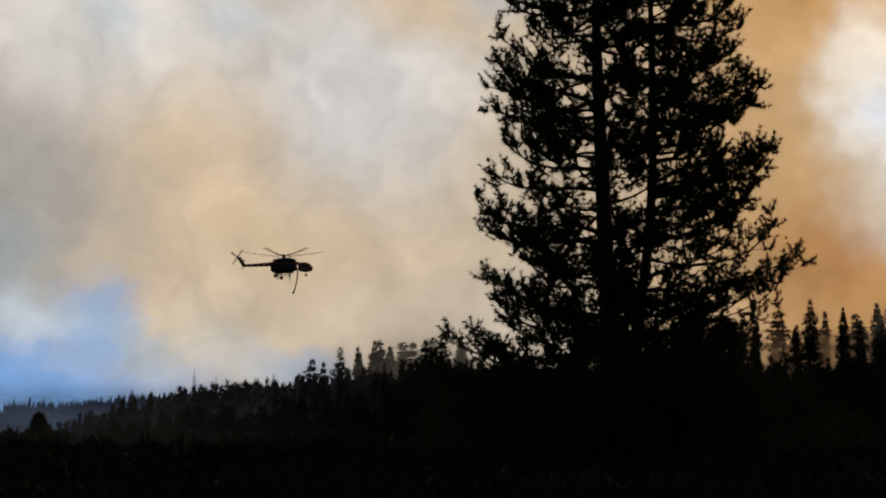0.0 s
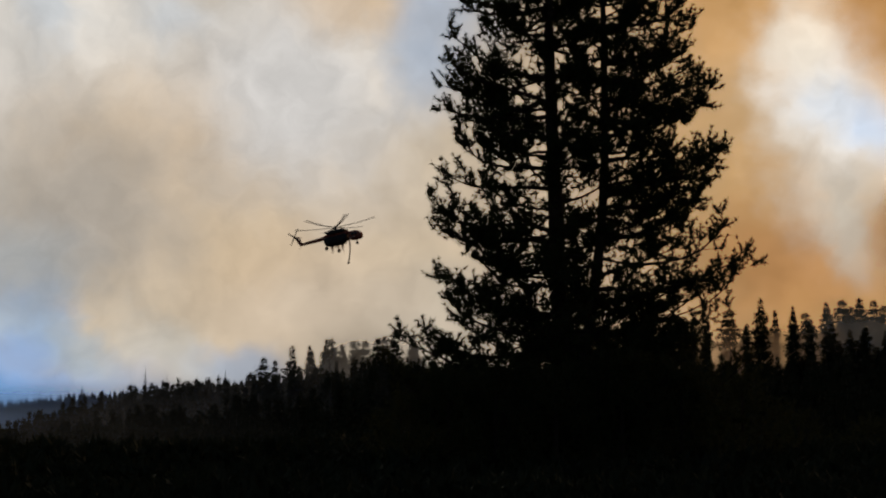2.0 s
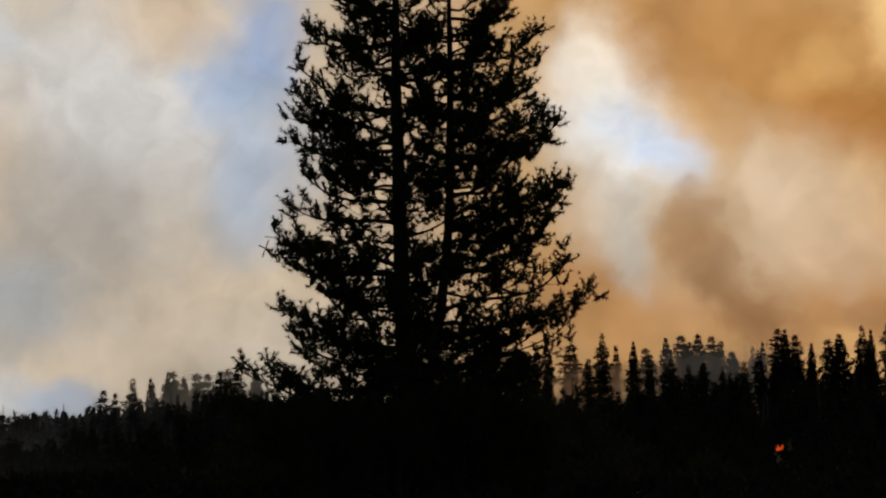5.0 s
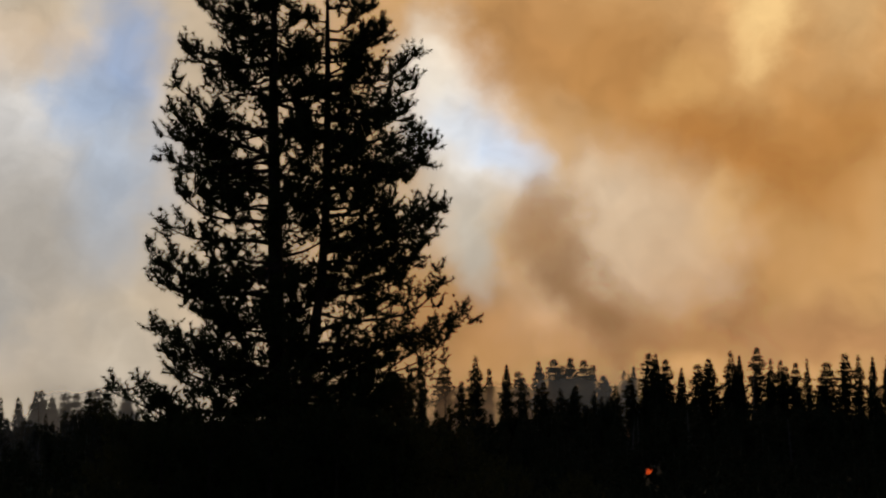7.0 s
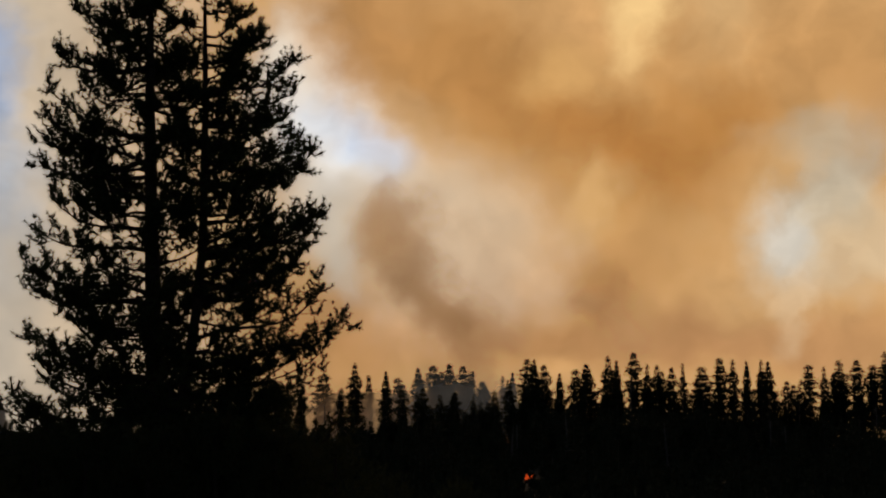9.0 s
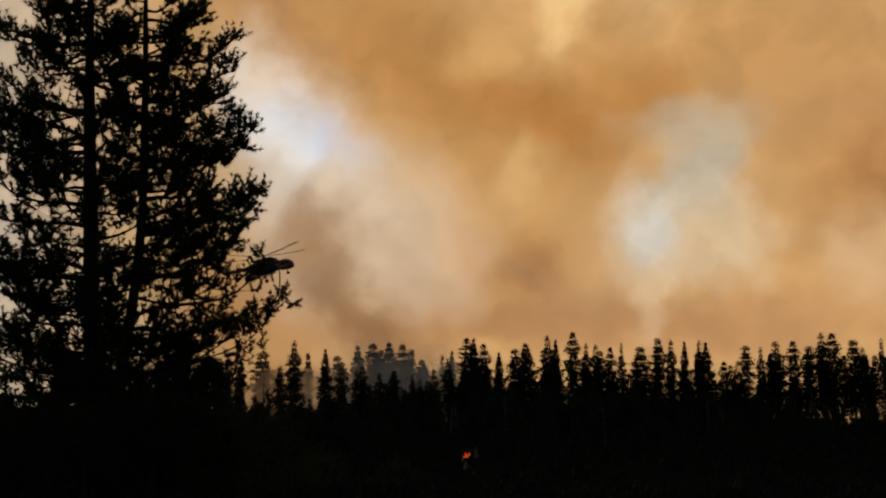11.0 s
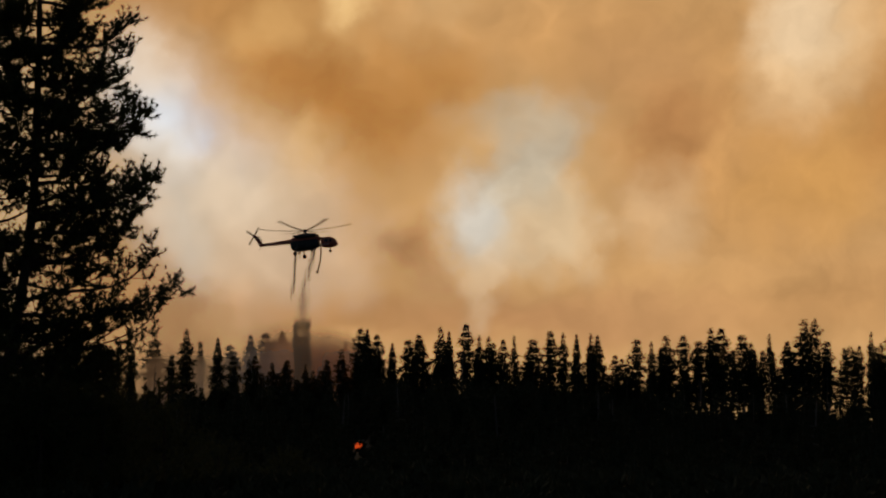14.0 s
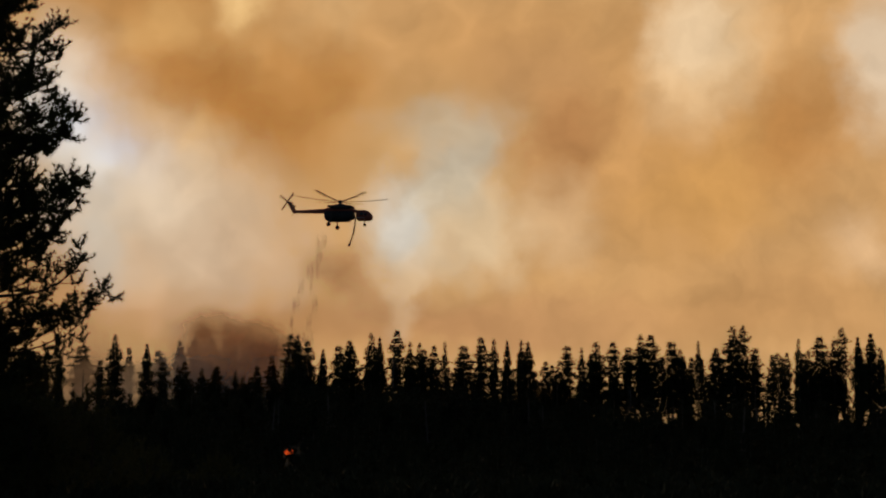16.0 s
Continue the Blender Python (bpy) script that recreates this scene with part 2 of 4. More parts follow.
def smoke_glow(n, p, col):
    """Far smoke that glows in its painted colour in place of scattered daylight, uneven from wisp to wisp."""
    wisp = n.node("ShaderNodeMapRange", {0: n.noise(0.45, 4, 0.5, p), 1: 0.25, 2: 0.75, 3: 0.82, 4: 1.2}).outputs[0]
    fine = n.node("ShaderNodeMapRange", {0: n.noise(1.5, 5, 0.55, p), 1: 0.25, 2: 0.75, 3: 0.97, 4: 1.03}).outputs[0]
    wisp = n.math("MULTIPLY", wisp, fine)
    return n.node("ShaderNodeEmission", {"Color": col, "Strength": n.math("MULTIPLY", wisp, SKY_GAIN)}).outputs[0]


def sky_smoke_material():
    n = Net("sky_smoke")
    az, el, p = polar(n)
    px = n.node("ShaderNodeSeparateXYZ", {0: p}).outputs[0]
    side = n.node("ShaderNodeMapRange", {0: px, 1: -1.0, 2: 13.0}, interpolation_type="SMOOTHSTEP").outputs[0]
    col = n.mix(side, linear("c6b69f"), linear("c99a64"))
    for code, a, e, ra, re, slant, s in LEFT_BILLOWS + VEIL_BILLOWS + LOW_BILLOWS:
        col = n.mix(billow(n, p, a, e, ra, re, slant, s), col, linear(code))
    glow = smoke_glow(n, p, col)
    # thins out into clear sky far to the sides and overhead
    fade = n.math("MULTIPLY", n.node("ShaderNodeMapRange", {0: n.math("ABSOLUTE", n.math("SUBTRACT", az, 12.0)), 1: 58.0, 2: 40.0}, interpolation_type="SMOOTHSTEP").outputs[0],
                  n.node("ShaderNodeMapRange", {0: el, 1: 44.0, 2: 25.0}, interpolation_type="SMOOTHSTEP").outputs[0])
    clear = n.node("ShaderNodeBsdfTransparent")
    return n.done(n.node("ShaderNodeMixShader", {0: fade, 1: clear.outputs[0], 2: glow}).outputs[0])


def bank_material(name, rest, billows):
    """A drifting bank that glows: its painted billows laid over one another, clear between them."""
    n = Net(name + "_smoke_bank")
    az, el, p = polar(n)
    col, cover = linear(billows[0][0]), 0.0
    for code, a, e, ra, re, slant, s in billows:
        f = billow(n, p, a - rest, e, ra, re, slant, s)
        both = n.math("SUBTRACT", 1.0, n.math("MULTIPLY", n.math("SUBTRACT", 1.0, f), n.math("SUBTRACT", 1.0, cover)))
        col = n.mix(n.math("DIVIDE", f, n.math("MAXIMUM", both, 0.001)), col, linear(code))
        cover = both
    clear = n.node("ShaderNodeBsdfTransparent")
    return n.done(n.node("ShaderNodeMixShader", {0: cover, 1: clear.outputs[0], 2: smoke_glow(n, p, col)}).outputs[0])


def flame_material():
    n = Net("flame")
    vec = n.node("ShaderNodeTexCoord").outputs["Object"]
    col = n.mix(n.noise(1.8, 3, 0.6, vec), (1.0, 0.04, 0.008, 1), (1.0, 0.16, 0.02, 1))
    return n.done(n.node("ShaderNodeEmission", {"Color": col, "Strength": 3.4}).outputs[0])


def water_material():
    """Broken falling water: milky, lets most of the light behind it through."""
    n = Net("falling_water")
    vec = n.node("ShaderNodeTexCoord").outputs["Object"]
    col = n.mix(n.noise(2.0, 3, 0.5, vec), (0.55, 0.53, 0.5, 1), (0.8, 0.78, 0.74, 1))
    d = n.node("ShaderNodeBsdfPrincipled", {"Base Color": col, "Roughness": 0.3})
    t = n.node("ShaderNodeBsdfTranslucent", {"Color": col})
    milk = n.node("ShaderNodeMixShader", {0: 0.85, 1: d.outputs[0], 2: t.outputs[0]})
    clear = n.node("ShaderNodeBsdfTransparent", {"Color": (0.9, 0.88, 0.85, 1)})
    return n.done(n.node("ShaderNodeMixShader", {0: 0.6, 1: milk.outputs[0], 2: clear.outputs[0]}).outputs[0])


MAT = {
    "sky": sky_smoke_material(),
    "soil": surface("dry_meadow", (0.022, 0.022, 0.011), (0.05, 0.042, 0.021), 0.15, 0.95, fine=40),
    "bark": surface("pine_bark", (0.035, 0.024, 0.017), (0.09, 0.06, 0.04), 4.0, 0.9, bump=0.8),
    "char": surface("charred_wood", (0.008, 0.008, 0.008), (0.02, 0.018, 0.016), 5.0, 0.95, spec=0.1),
    "pole_bark": surface("lodgepole_bark", (0.10, 0.08, 0.065), (0.24, 0.2, 0.16), 4.0, 0.9, bump=0.8),
    "needles": needle_material("pine_needles", (0.04, 0.05, 0.02), (0.1, 0.095, 0.04), 0.25),
    "far_needles": needle_material("far_needles", (0.028, 0.036, 0.019), (0.06, 0.064, 0.034)),
    "deadwood": surface("grey_dead_wood", (0.09, 0.08, 0.07), (0.18, 0.16, 0.14), 3.0, 0.9),
    "grass": needle_material("dry_grass", (0.09, 0.1, 0.03), (0.22, 0.19, 0.06)),
    "ridge": needle_material("far_ridge_trees", (0.02, 0.035, 0.02), (0.04, 0.05, 0.03)),
    "red_paint": surface("dull_red_paint", (0.46, 0.12, 0.08), (0.55, 0.16, 0.11), 1.2, 0.45, bump=0.05),
    "black_paint": surface("sooty_black_paint", (0.03, 0.03, 0.034), (0.06, 0.058, 0.058), 1.5, 0.45, bump=0.05),
    "white_paint": surface("worn_white_paint", (0.5, 0.48, 0.45), (0.68, 0.66, 0.62), 1.5, 0.45, bump=0.05),
    "metal": surface("oily_metal", (0.06, 0.06, 0.06), (0.14, 0.13, 0.12), 3.0, 0.45, 0.8, bump=0.1),
    "blade": surface("rotor_blade_grey", (0.05, 0.05, 0.05), (0.09, 0.085, 0.08), 2.0, 0.5, bump=0.03),
    "rubber": surface("tyre_rubber", (0.012, 0.012, 0.012), (0.03, 0.03, 0.03), 6.0, 0.85),
    "hose": surface("hose_canvas", (0.03, 0.028, 0.024), (0.07, 0.06, 0.05), 5.0, 0.8),
    "glass": surface("tinted_cockpit_glass", (0.02, 0.025, 0.03), (0.03, 0.035, 0.04), 1.0, 0.05, bump=0.0, spec=0.8),
    "water": water_material(),
    "flame": flame_material(),
    "smoke_brown": smoke_material("brown_smoke", (0.85, 0.5, 0.3), 1.3, 0.05),
    "smoke_grey": smoke_material("grey_smoke", (0.66, 0.8, 1.0), 0.45, 0.04),
    "smoke_tan": smoke_material("tan_smoke", (0.9, 0.7, 0.52), 0.95, 0.04),
    "smoke_pale": smoke_material("pale_smoke", (0.8, 0.88, 1.0), 0.5, 0.04),
    "smoke_thin": smoke_material("thin_smoke", (0.6, 0.7, 0.95), 0.17, 0.03),
    "smoke_veil": smoke_material("thin_veil_of_smoke", (0.6, 0.7, 0.9), 0.13, 0.03),
    # faint pale film, only there to lift dark ground behind it
    "haze_film": smoke_material("faint_film_of_haze", (0.62, 0.7, 0.85), 0.06, 0.05),
    # haze of distance put into a blue-tinted sheet
    "haze_blue": smoke_material("blue_haze", (0.3, 0.5, 0.95), 0.75, 0.004),
}


# ---- building blocks ----
def mesh_of(name, verts, faces, material, smooth=False):
    me = bpy.data.meshes.new(name)
    me.from_pydata(verts, [], faces)
    me.materials.append(material)
    if smooth:
        me.polygons.foreach_set("use_smooth", [True] * len(me.polygons))
    me.update()
    return me


def piece(name, verts, faces, material, parent=None, label="", smooth=False):
    ob = new(name, mesh_of(name, verts, faces, material, smooth))
    ob.parent = parent
    if label:
        tagged(ob, label)
    return ob


def part(name, bm, material, parent=None, label="", smooth=True):
    """Links a bmesh as one mesh object under a thing or a part."""
    me = bpy.data.meshes.new(name)
    bmesh.ops.recalc_face_normals(bm, faces=bm.faces)
    bm.to_mesh(me)
    bm.free()
    me.materials.append(material)
    if smooth:
        me.polygons.foreach_set("use_smooth", [True] * len(me.polygons))
        me.set_sharp_from_angle(angle=radians(40))
    ob = new(name, me)
    ob.parent = parent
    if label:
        tagged(ob, label)
    return ob


def thing(name, m, label, category, group="", kind=""):
    ob = new(name)
    ob.matrix_basis = m
    return tagged(ob, label, category, group, kind)


def tube(points, radii, sides=6):
    """Vertices and faces of a tapered tube along points."""
    verts, faces = [], []
    for i, p in enumerate(points):
        a, b = Vector(points[max(i - 1, 0)]), Vector(points[min(i + 1, len(points) - 1)])
        d = (b - a).normalized()
        u = d.cross(Vector((0, 0, 1)) if abs(d.z) < 0.9 else Vector((1, 0, 0))).normalized()
        w = d.cross(u)
        for k in range(sides):
            c = 2 * math.pi * k / sides
            verts.append(Vector(p) + (u * math.cos(c) + w * math.sin(c)) * radii[i])
    for i in range(len(points) - 1):
        for k in range(sides):
            a, b = i * sides + k, i * sides + (k + 1) % sides
            faces.append((a, b, b + sides, a + sides))
    faces.append(tuple(range(sides))[::-1])
    faces.append(tuple(range((len(points) - 1) * sides, len(points) * sides)))
    return verts, faces


def loft(sections, sides=16, power=2.6):
    """A bmesh through rounded sections (x, centre y, centre z, half width, half height) along x."""
    bm = bmesh.new()
    rings = []
    for x, cy, cz, w, h in sections:
        ring = []
        for k in range(sides):
            c, s = math.cos(2 * math.pi * k / sides), math.sin(2 * math.pi * k / sides)
            ring.append(bm.verts.new((x, cy + w * math.copysign(abs(c) ** (2 / power), c), cz + h * math.copysign(abs(s) ** (2 / power), s))))
        rings.append(ring)
    for a, b in zip(rings, rings[1:]):
        for k in range(sides):
            bm.faces.new((a[k], a[(k + 1) % sides], b[(k + 1) % sides], b[k]))
    bm.faces.new(rings[0])
    bm.faces.new(rings[-1][::-1])
    return bm


def rod(a, b, r, sides=10, r2=None):
    bm = bmesh.new()
    v, f = tube([a, b], [r, r if r2 is None else r2], sides)
    vs = [bm.verts.new(p) for p in v]
    for q in f:
        bm.faces.new([vs[i] for i in q])
    return bm


def box(x0, x1, y0, y1, z0, z1, bevel=0.05):
    bm = bmesh.new()
    bmesh.ops.create_cube(bm, size=1)
    for v in bm.verts:
        v.co = ((x0 + x1) / 2 + v.co.x * (x1 - x0), (y0 + y1) / 2 + v.co.y * (y1 - y0), (z0 + z1) / 2 + v.co.z * (z1 - z0))
    if bevel:
        bmesh.ops.bevel(bm, geom=bm.edges[:], offset=bevel, segments=2, affect="EDGES", profile=0.5)
    return bm


# ---- the land ----
BEARINGS = (-40, -20, -14.5, -10.9, -8, -4.5, -2, 0, 6, 11, 14, 45, 60)
CREST = (-32, -29, -25, -16, -10.5, -4, -0.5, 1.5, 5.0, 9.5, 10.5, 11.0, 8.0)


def land(x, y):
    """Height of the ground: a level meadow, a dip, then a wooded rise with its crest about 400 m off."""
    d = math.hypot(x, y)
    b = math.degrees(math.atan2(x, y))
    top = float(np.interp(b, BEARINGS, CREST)) if y > 0 else -10.0
    z = float(np.interp(d, (0, 62, 150, 260, 330, 400, 425, 520, 900, 3000), (0, 0, -2.5, -1 + 0.25 * top, 0.5 * top, top, top - 1, top - 14, -30, -30)))
    return z + 0.5 * noise.noise((x * 0.03, y * 0.03, 0)) * min(1, d / 60) ** 2


def spot(bearing, d, dz=0.0):
    a = radians(bearing)
    x, y = d * math.sin(a), d * math.cos(a)
    return Vector((x, y, land(x, y) + dz))


def build_ground():
    verts, faces = [], []
    rings = [0.01] + [4 * 1.105 ** i for i in range(66)] + [4700]
    n = 144
    for r in rings:
        for k in range(n):
            a = 2 * math.pi * k / n
            x, y = r * math.sin(a), r * math.cos(a)
            verts.append((x, y, land(x, y)))
    for i in range(len(rings) - 1):
        for k in range(n):
            a, b = i * n + k, i * n + (k + 1) % n
            faces.append((a, b, b + n, a + n))
    faces.append(tuple(range(n))[::-1])
    g = piece("ground", verts, faces, MAT["soil"], None, "", True)
    tagged(g, "dark dry meadow rising to a wooded ridge", "ground", kind="structure")


def build_sky_smoke():
    verts, faces = [], []
    na, ne, r = 60, 26, 3500.0
    for j in range(ne + 1):
        e = radians(-3 + 49 * j / ne)
        for i in range(na + 1):
            a = radians(-48 + 120 * i / na)
            verts.append((r * math.cos(e) * math.sin(a), r * math.cos(e) * math.cos(a), r * math.sin(e)))
    for j in range(ne):
        for i in range(na):
            a = j * (na + 1) + i
            faces.append((a, a + 1, a + na + 2, a + na + 1))
    ob = piece("backdrop", verts, faces, MAT["sky"], None, "", True)
    ob.location = (0, 0, EYE)
    return tagged(ob, "sky of tan and orange wildfire smoke with blue gaps", "smoky sky", kind="structure")


def build_smoke_banks():
    """Glowing sheets of far smoke, one behind another, each drifting its own way."""
    out = []
    for k, (name, (label, rest, billows, drift)) in enumerate(BANKS.items()):
        reach = [(a - rest, e, 1.42 * max(ra, re) + 1.4) for _, a, e, ra, re, _, _ in billows]
        a0, a1 = min(a - r for a, e, r in reach), max(a + r for a, e, r in reach)
        e0, e1 = max(-6.0, min(e - r for a, e, r in reach)), max(e + r for a, e, r in reach)
        na, ne, rad = 40, 30, 3440.0 - 45 * k
        verts, faces = [], []
        for j in range(ne + 1):
            e = radians(e0 + (e1 - e0) * j / ne)
            for i in range(na + 1):
                a = radians(a0 + (a1 - a0) * i / na)
                verts.append((rad * math.cos(e) * math.sin(a), rad * math.cos(e) * math.cos(a), rad * math.sin(e)))
        for j in range(ne):
            for i in range(na):
                # leave out what no billow reaches
                a, e = a0 + (a1 - a0) * (i + 0.5) / na, e0 + (e1 - e0) * (j + 0.5) / ne
                for _, ba, be, ra, re, slant, _ in billows:
                    c, o = math.cos(radians(slant)), math.sin(radians(slant))
                    x, y = a - (ba - rest), e - be
                    if math.hypot((x * c + y * o) / (1.42 * ra + 1.1), (y * c - x * o) / (1.42 * re + 1.1)) < 1.05:
                        q = j * (na + 1) + i
                        faces.append((q, q + 1, q + na + 2, q + na + 1))
                        break
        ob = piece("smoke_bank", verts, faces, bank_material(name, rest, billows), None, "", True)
        rows = [(t, pose(0, 0, EYE, up, 0, -(rest + side))) for t, side, up in drift]
        ob.matrix_basis = rows[0][1]
        out.append((tagged(ob, label, "smoke", "banks of smoke in the sky"), rows))
    return out


def build_far_ridge():
    """The wooded ridge beyond the valley, some two kilometres off, furred with trees."""
    verts, faces = [], []
    n, rows = 150, 6
    for j in range(rows):
        for i in range(n + 1):
            b = -34 + 62 * i / n
            el = float(np.interp(b, (-34, -14.6, -11.9, -9.1, -6.9, -2, 28), (0.5, 0.6, 0.68, 0.98, 1.2, 1.6, 2.0)))
            crest = EYE + 2200 * math.tan(radians(el)) + 5 * noise.noise((b * 0.9, 0, 3))
            d = 1500 + 140 * j
            verts.append((*spot(b, d).xy, -30 + (crest + 30) * math.sin(math.pi / 2 * j / (rows - 1))))
    for j in range(rows - 1):
        for i in range(n):
            a = j * (n + 1) + i
            faces.append((a, a + 1, a + n + 2, a + n + 1))
    rng = random.Random(5)
    ground = list(verts)
    for k in range(5200):
        j, i = rng.random() ** 0.5 * (rows - 1), rng.random() * n
        j0, i0 = min(int(j), rows - 2), int(i)
        p, q = Vector(ground[j0 * (n + 1) + i0]), Vector(ground[(j0 + 1) * (n + 1) + i0 + 1])
        s, u = j - j0, i - i0
        c = Vector((p.x + (q.x - p.x) * u, p.y + (q.y - p.y) * s, p.z + (q.z - p.z) * s))
        h, w = rng.uniform(7, 15), rng.uniform(2.0, 3.6)
        if rng.random() < 0.08:
            h *= 1.4
        base = len(verts)
        for t in range(3):
            a = 2.09 * t + k
            verts.append((c.x + w * math.cos(a), c.y + w * math.sin(a), c.z - 1))
        verts.append((c.x, c.y, c.z + h))
        faces += [(base, base + 1, base + 3), (base + 1, base + 2, base + 3), (base + 2, base, base + 3)]
    tagged(piece("far_wooded_ridge", verts, faces, MAT["ridge"]), "distant forested ridge in blue haze", "ridge", kind="stuff")


# ---- forest pines ----
def clump(verts, faces, c, out, size, rng, n=4, slim=1.0):
    """A tuft of needled twigs: a few ragged blades round c."""
    for _ in range(n):
        d = Vector((rng.gauss(0, 1), rng.gauss(0, 1), rng.gauss(0, 0.8))).normalized()
        d = (d * 0.7 + out * 0.8).normalized()
        s = d.cross(Vector((rng.gauss(0, 1), rng.gauss(0, 1), rng.gauss(0, 1)))).normalized()
        l, w = size * rng.uniform(0.6, 1.3), size * rng.uniform(0.2, 0.36) * slim
        o = c + Vector((rng.gauss(0, 0.22), rng.gauss(0, 0.22), rng.gauss(0, 0.22))) * size
        i = len(verts)
        verts += [o - s * w, o + s * w, o + d * l]
        faces.append((i, i + 1, i + 2))


def conifer(h, width, rng, low=0.25, levels=34, per=5, gaps=0.1, size=0.75, shape=0.8, full=1.7, tuft=4):
    """Trunk and crown of a slim forest pine of height h."""
    lean = rng.uniform(-0.02, 0.02), rng.uniform(-0.02, 0.02)
    pts = [(lean[0] * h * s * s, lean[1] * h * s * s, h * s) for s in (0, 0.25, 0.5, 0.75, 1)]
    r0 = 0.011 * h
    trunk = tube(pts, [r0, r0 * 0.8, r0 * 0.6, r0 * 0.35, 0.02], 6)
    verts, faces = [], []
    bumps = [rng.uniform(0.4, 1.3) for _ in range(18)]
    for j in range(levels):
        s = low + (1 - low) * (j + rng.random()) / levels
        prof = min(1.0, (1 - s) / (1 - low) * full + 0.02) ** shape * min(1.0, (s - low) * 7 + 0.45)
        r = width / 2 * prof * bumps[int(s * 17.9)]
        a0 = rng.random() * 6.28
        for k in range(per):
            thin = rng.random() < gaps + 0.5 * max(0.0, (low + 0.25 - s) / 0.25)
            a = a0 + 6.28 * k / per + rng.uniform(-0.4, 0.4)
            out = Vector((math.cos(a), math.sin(a), 0.15))
            for f in (0.25, 0.55, 0.85, 1.1):
                if r * f < 0.15 and f < 1 or thin and f > 0.5:
                    continue
                c = Vector((lean[0] * h * s * s, lean[1] * h * s * s, h * s)) + out * r * f * rng.uniform(0.75, 1.1)
                c.z += -0.12 * r * f + rng.uniform(-0.15, 0.15)
                clump(verts, faces, c, out, size * (0.4 + 0.7 * prof), rng, tuft, 0.75)
    tip = Vector((lean[0] * h, lean[1] * h, h * 0.985))
    for k in range(4):
        clump(verts, faces, tip - Vector((0, 0, 0.25 * k)), Vector((0, 0, 1)), size * 0.6, rng, 3)
    # dead side twigs below the crown
    tv, tf = list(trunk[0]), list(trunk[1])
    for k in range(12):
        s = rng.uniform(0.08, low + 0.25)
        a = rng.random() * 6.28
        p = Vector((0, 0, h * s))
        v, f = tube([p, p + Vector((math.cos(a), math.sin(a), -0.15)) * rng.uniform(0.5, 1.3)], [0.035, 0.012], 3)
        n = len(tv)
        tv += v
        tf += [tuple(i + n for i in q) for q in f]
    return (tv, tf), (verts, faces)


def snag(h, rng):
    pts = [(0.012 * h * s * s, 0, h * s) for s in (0, 0.3, 0.6, 0.85, 1)]
    tv, tf = tube(pts, [0.010 * h, 0.008 * h, 0.006 * h, 0.004 * h, 0.015], 6)
    for k in range(46):
        s = rng.uniform(0.25, 0.97)
        a = rng.random() * 6.28
        p = Vector((0.012 * h * s * s, 0, h * s))
        l = rng.uniform(0.5, 1.6) * (1.1 - s)
        v, f = tube([p, p + Vector((math.cos(a), math.sin(a), 0.1)) * l, p + Vector((math.cos(a), math.sin(a), 0.28)) * l * 1.5], [0.05, 0.035, 0.015], 3)
        n = len(tv)
        tv += v
        tf += [tuple(i + n for i in q) for q in f]
    return tv, tf


# trees along the crest: bearing, height of the top (degrees), crown width (metres)
CREST_A = [(12.23, 4.30, 3.5), (13.29, 4.02, 2.4), (13.83, 3.42, 2.7), (18.08, 4.37, 3.5), (18.32, 4.37, 2.7), (18.65, 4.17, 2.9),
           (19.17, 3.89, 2.4), (19.70, 4.00, 2.9), (20.04, 4.18, 4.5), (20.78, 4.43, 3.5), (21.07, 4.30, 2.4), (21.66, 4.53, 3.2),
           (22.08, 4.15, 2.7), (22.43, 4.11, 3.2), (22.90, 4.01, 2.4), (23.23, 4.15, 1.6), (23.94, 4.02, 3.5), (24.53, 4.30, 2.9),
           (24.91, 4.24, 2.9), (25.37, 4.19, 2.1), (25.85, 4.20, 2.7), (26.09, 4.15, 2.9), (26.66, 3.48, 2.4), (27.04, 3.38, 1.9),
           (27.39, 4.01, 2.9), (27.90, 3.93, 2.4)]
CREST_B = [(28.38, 4.12, 4.5), (28.95, 4.12, 3.2), (29.42, 3.94, 3.2), (29.89, 4.37, 4.0), (30.21, 4.35, 3.7), (30.93, 4.12, 3.5),
           (31.20, 3.87, 3.2), (31.73, 4.15, 1.6), (32.38, 3.90, 4.0), (32.95, 4.61, 4.8), (33.62, 3.89, 2.7), (35.07, 4.17, 2.1),
           (35.37, 3.79, 2.9), (35.74, 4.23, 3.7), (36.20, 4.10, 4.0), (36.98, 4.21, 2.4), (37.38, 4.32, 3.2), (37.72, 3.85, 1.9)]
SPARSE = [(33.29, 4.64, 3.4), (34.39, 3.71, 3.5), (36.48, 4.52, 3.4)]
BACK = [(11.23, 3.89, 3.7), (12.74, 3.88, 1.6), (14.37, 4.13, 3.2), (14.87, 4.19, 3.5), (15.44, 4.25, 4.0), (15.91, 4.16, 3.2),
        (16.57, 3.64, 2.9), (17.37, 3.46, 2.1), (-2.46, 2.58, 2.4), (-2.14, 3.02, 2.4), (-1.80, 2.83, 3.5), (-1.32, 2.94, 3.2),
        (-1.03, 2.94, 2.9), (-0.31, 3.11, 2.7), (0.65, 3.24, 2.7), (-6.71, 1.43, 1.9), (-6.34, 1.62, 1.9), (-7.09, 1.47, 1.6),
        (-5.87, 1.44, 1.9)]
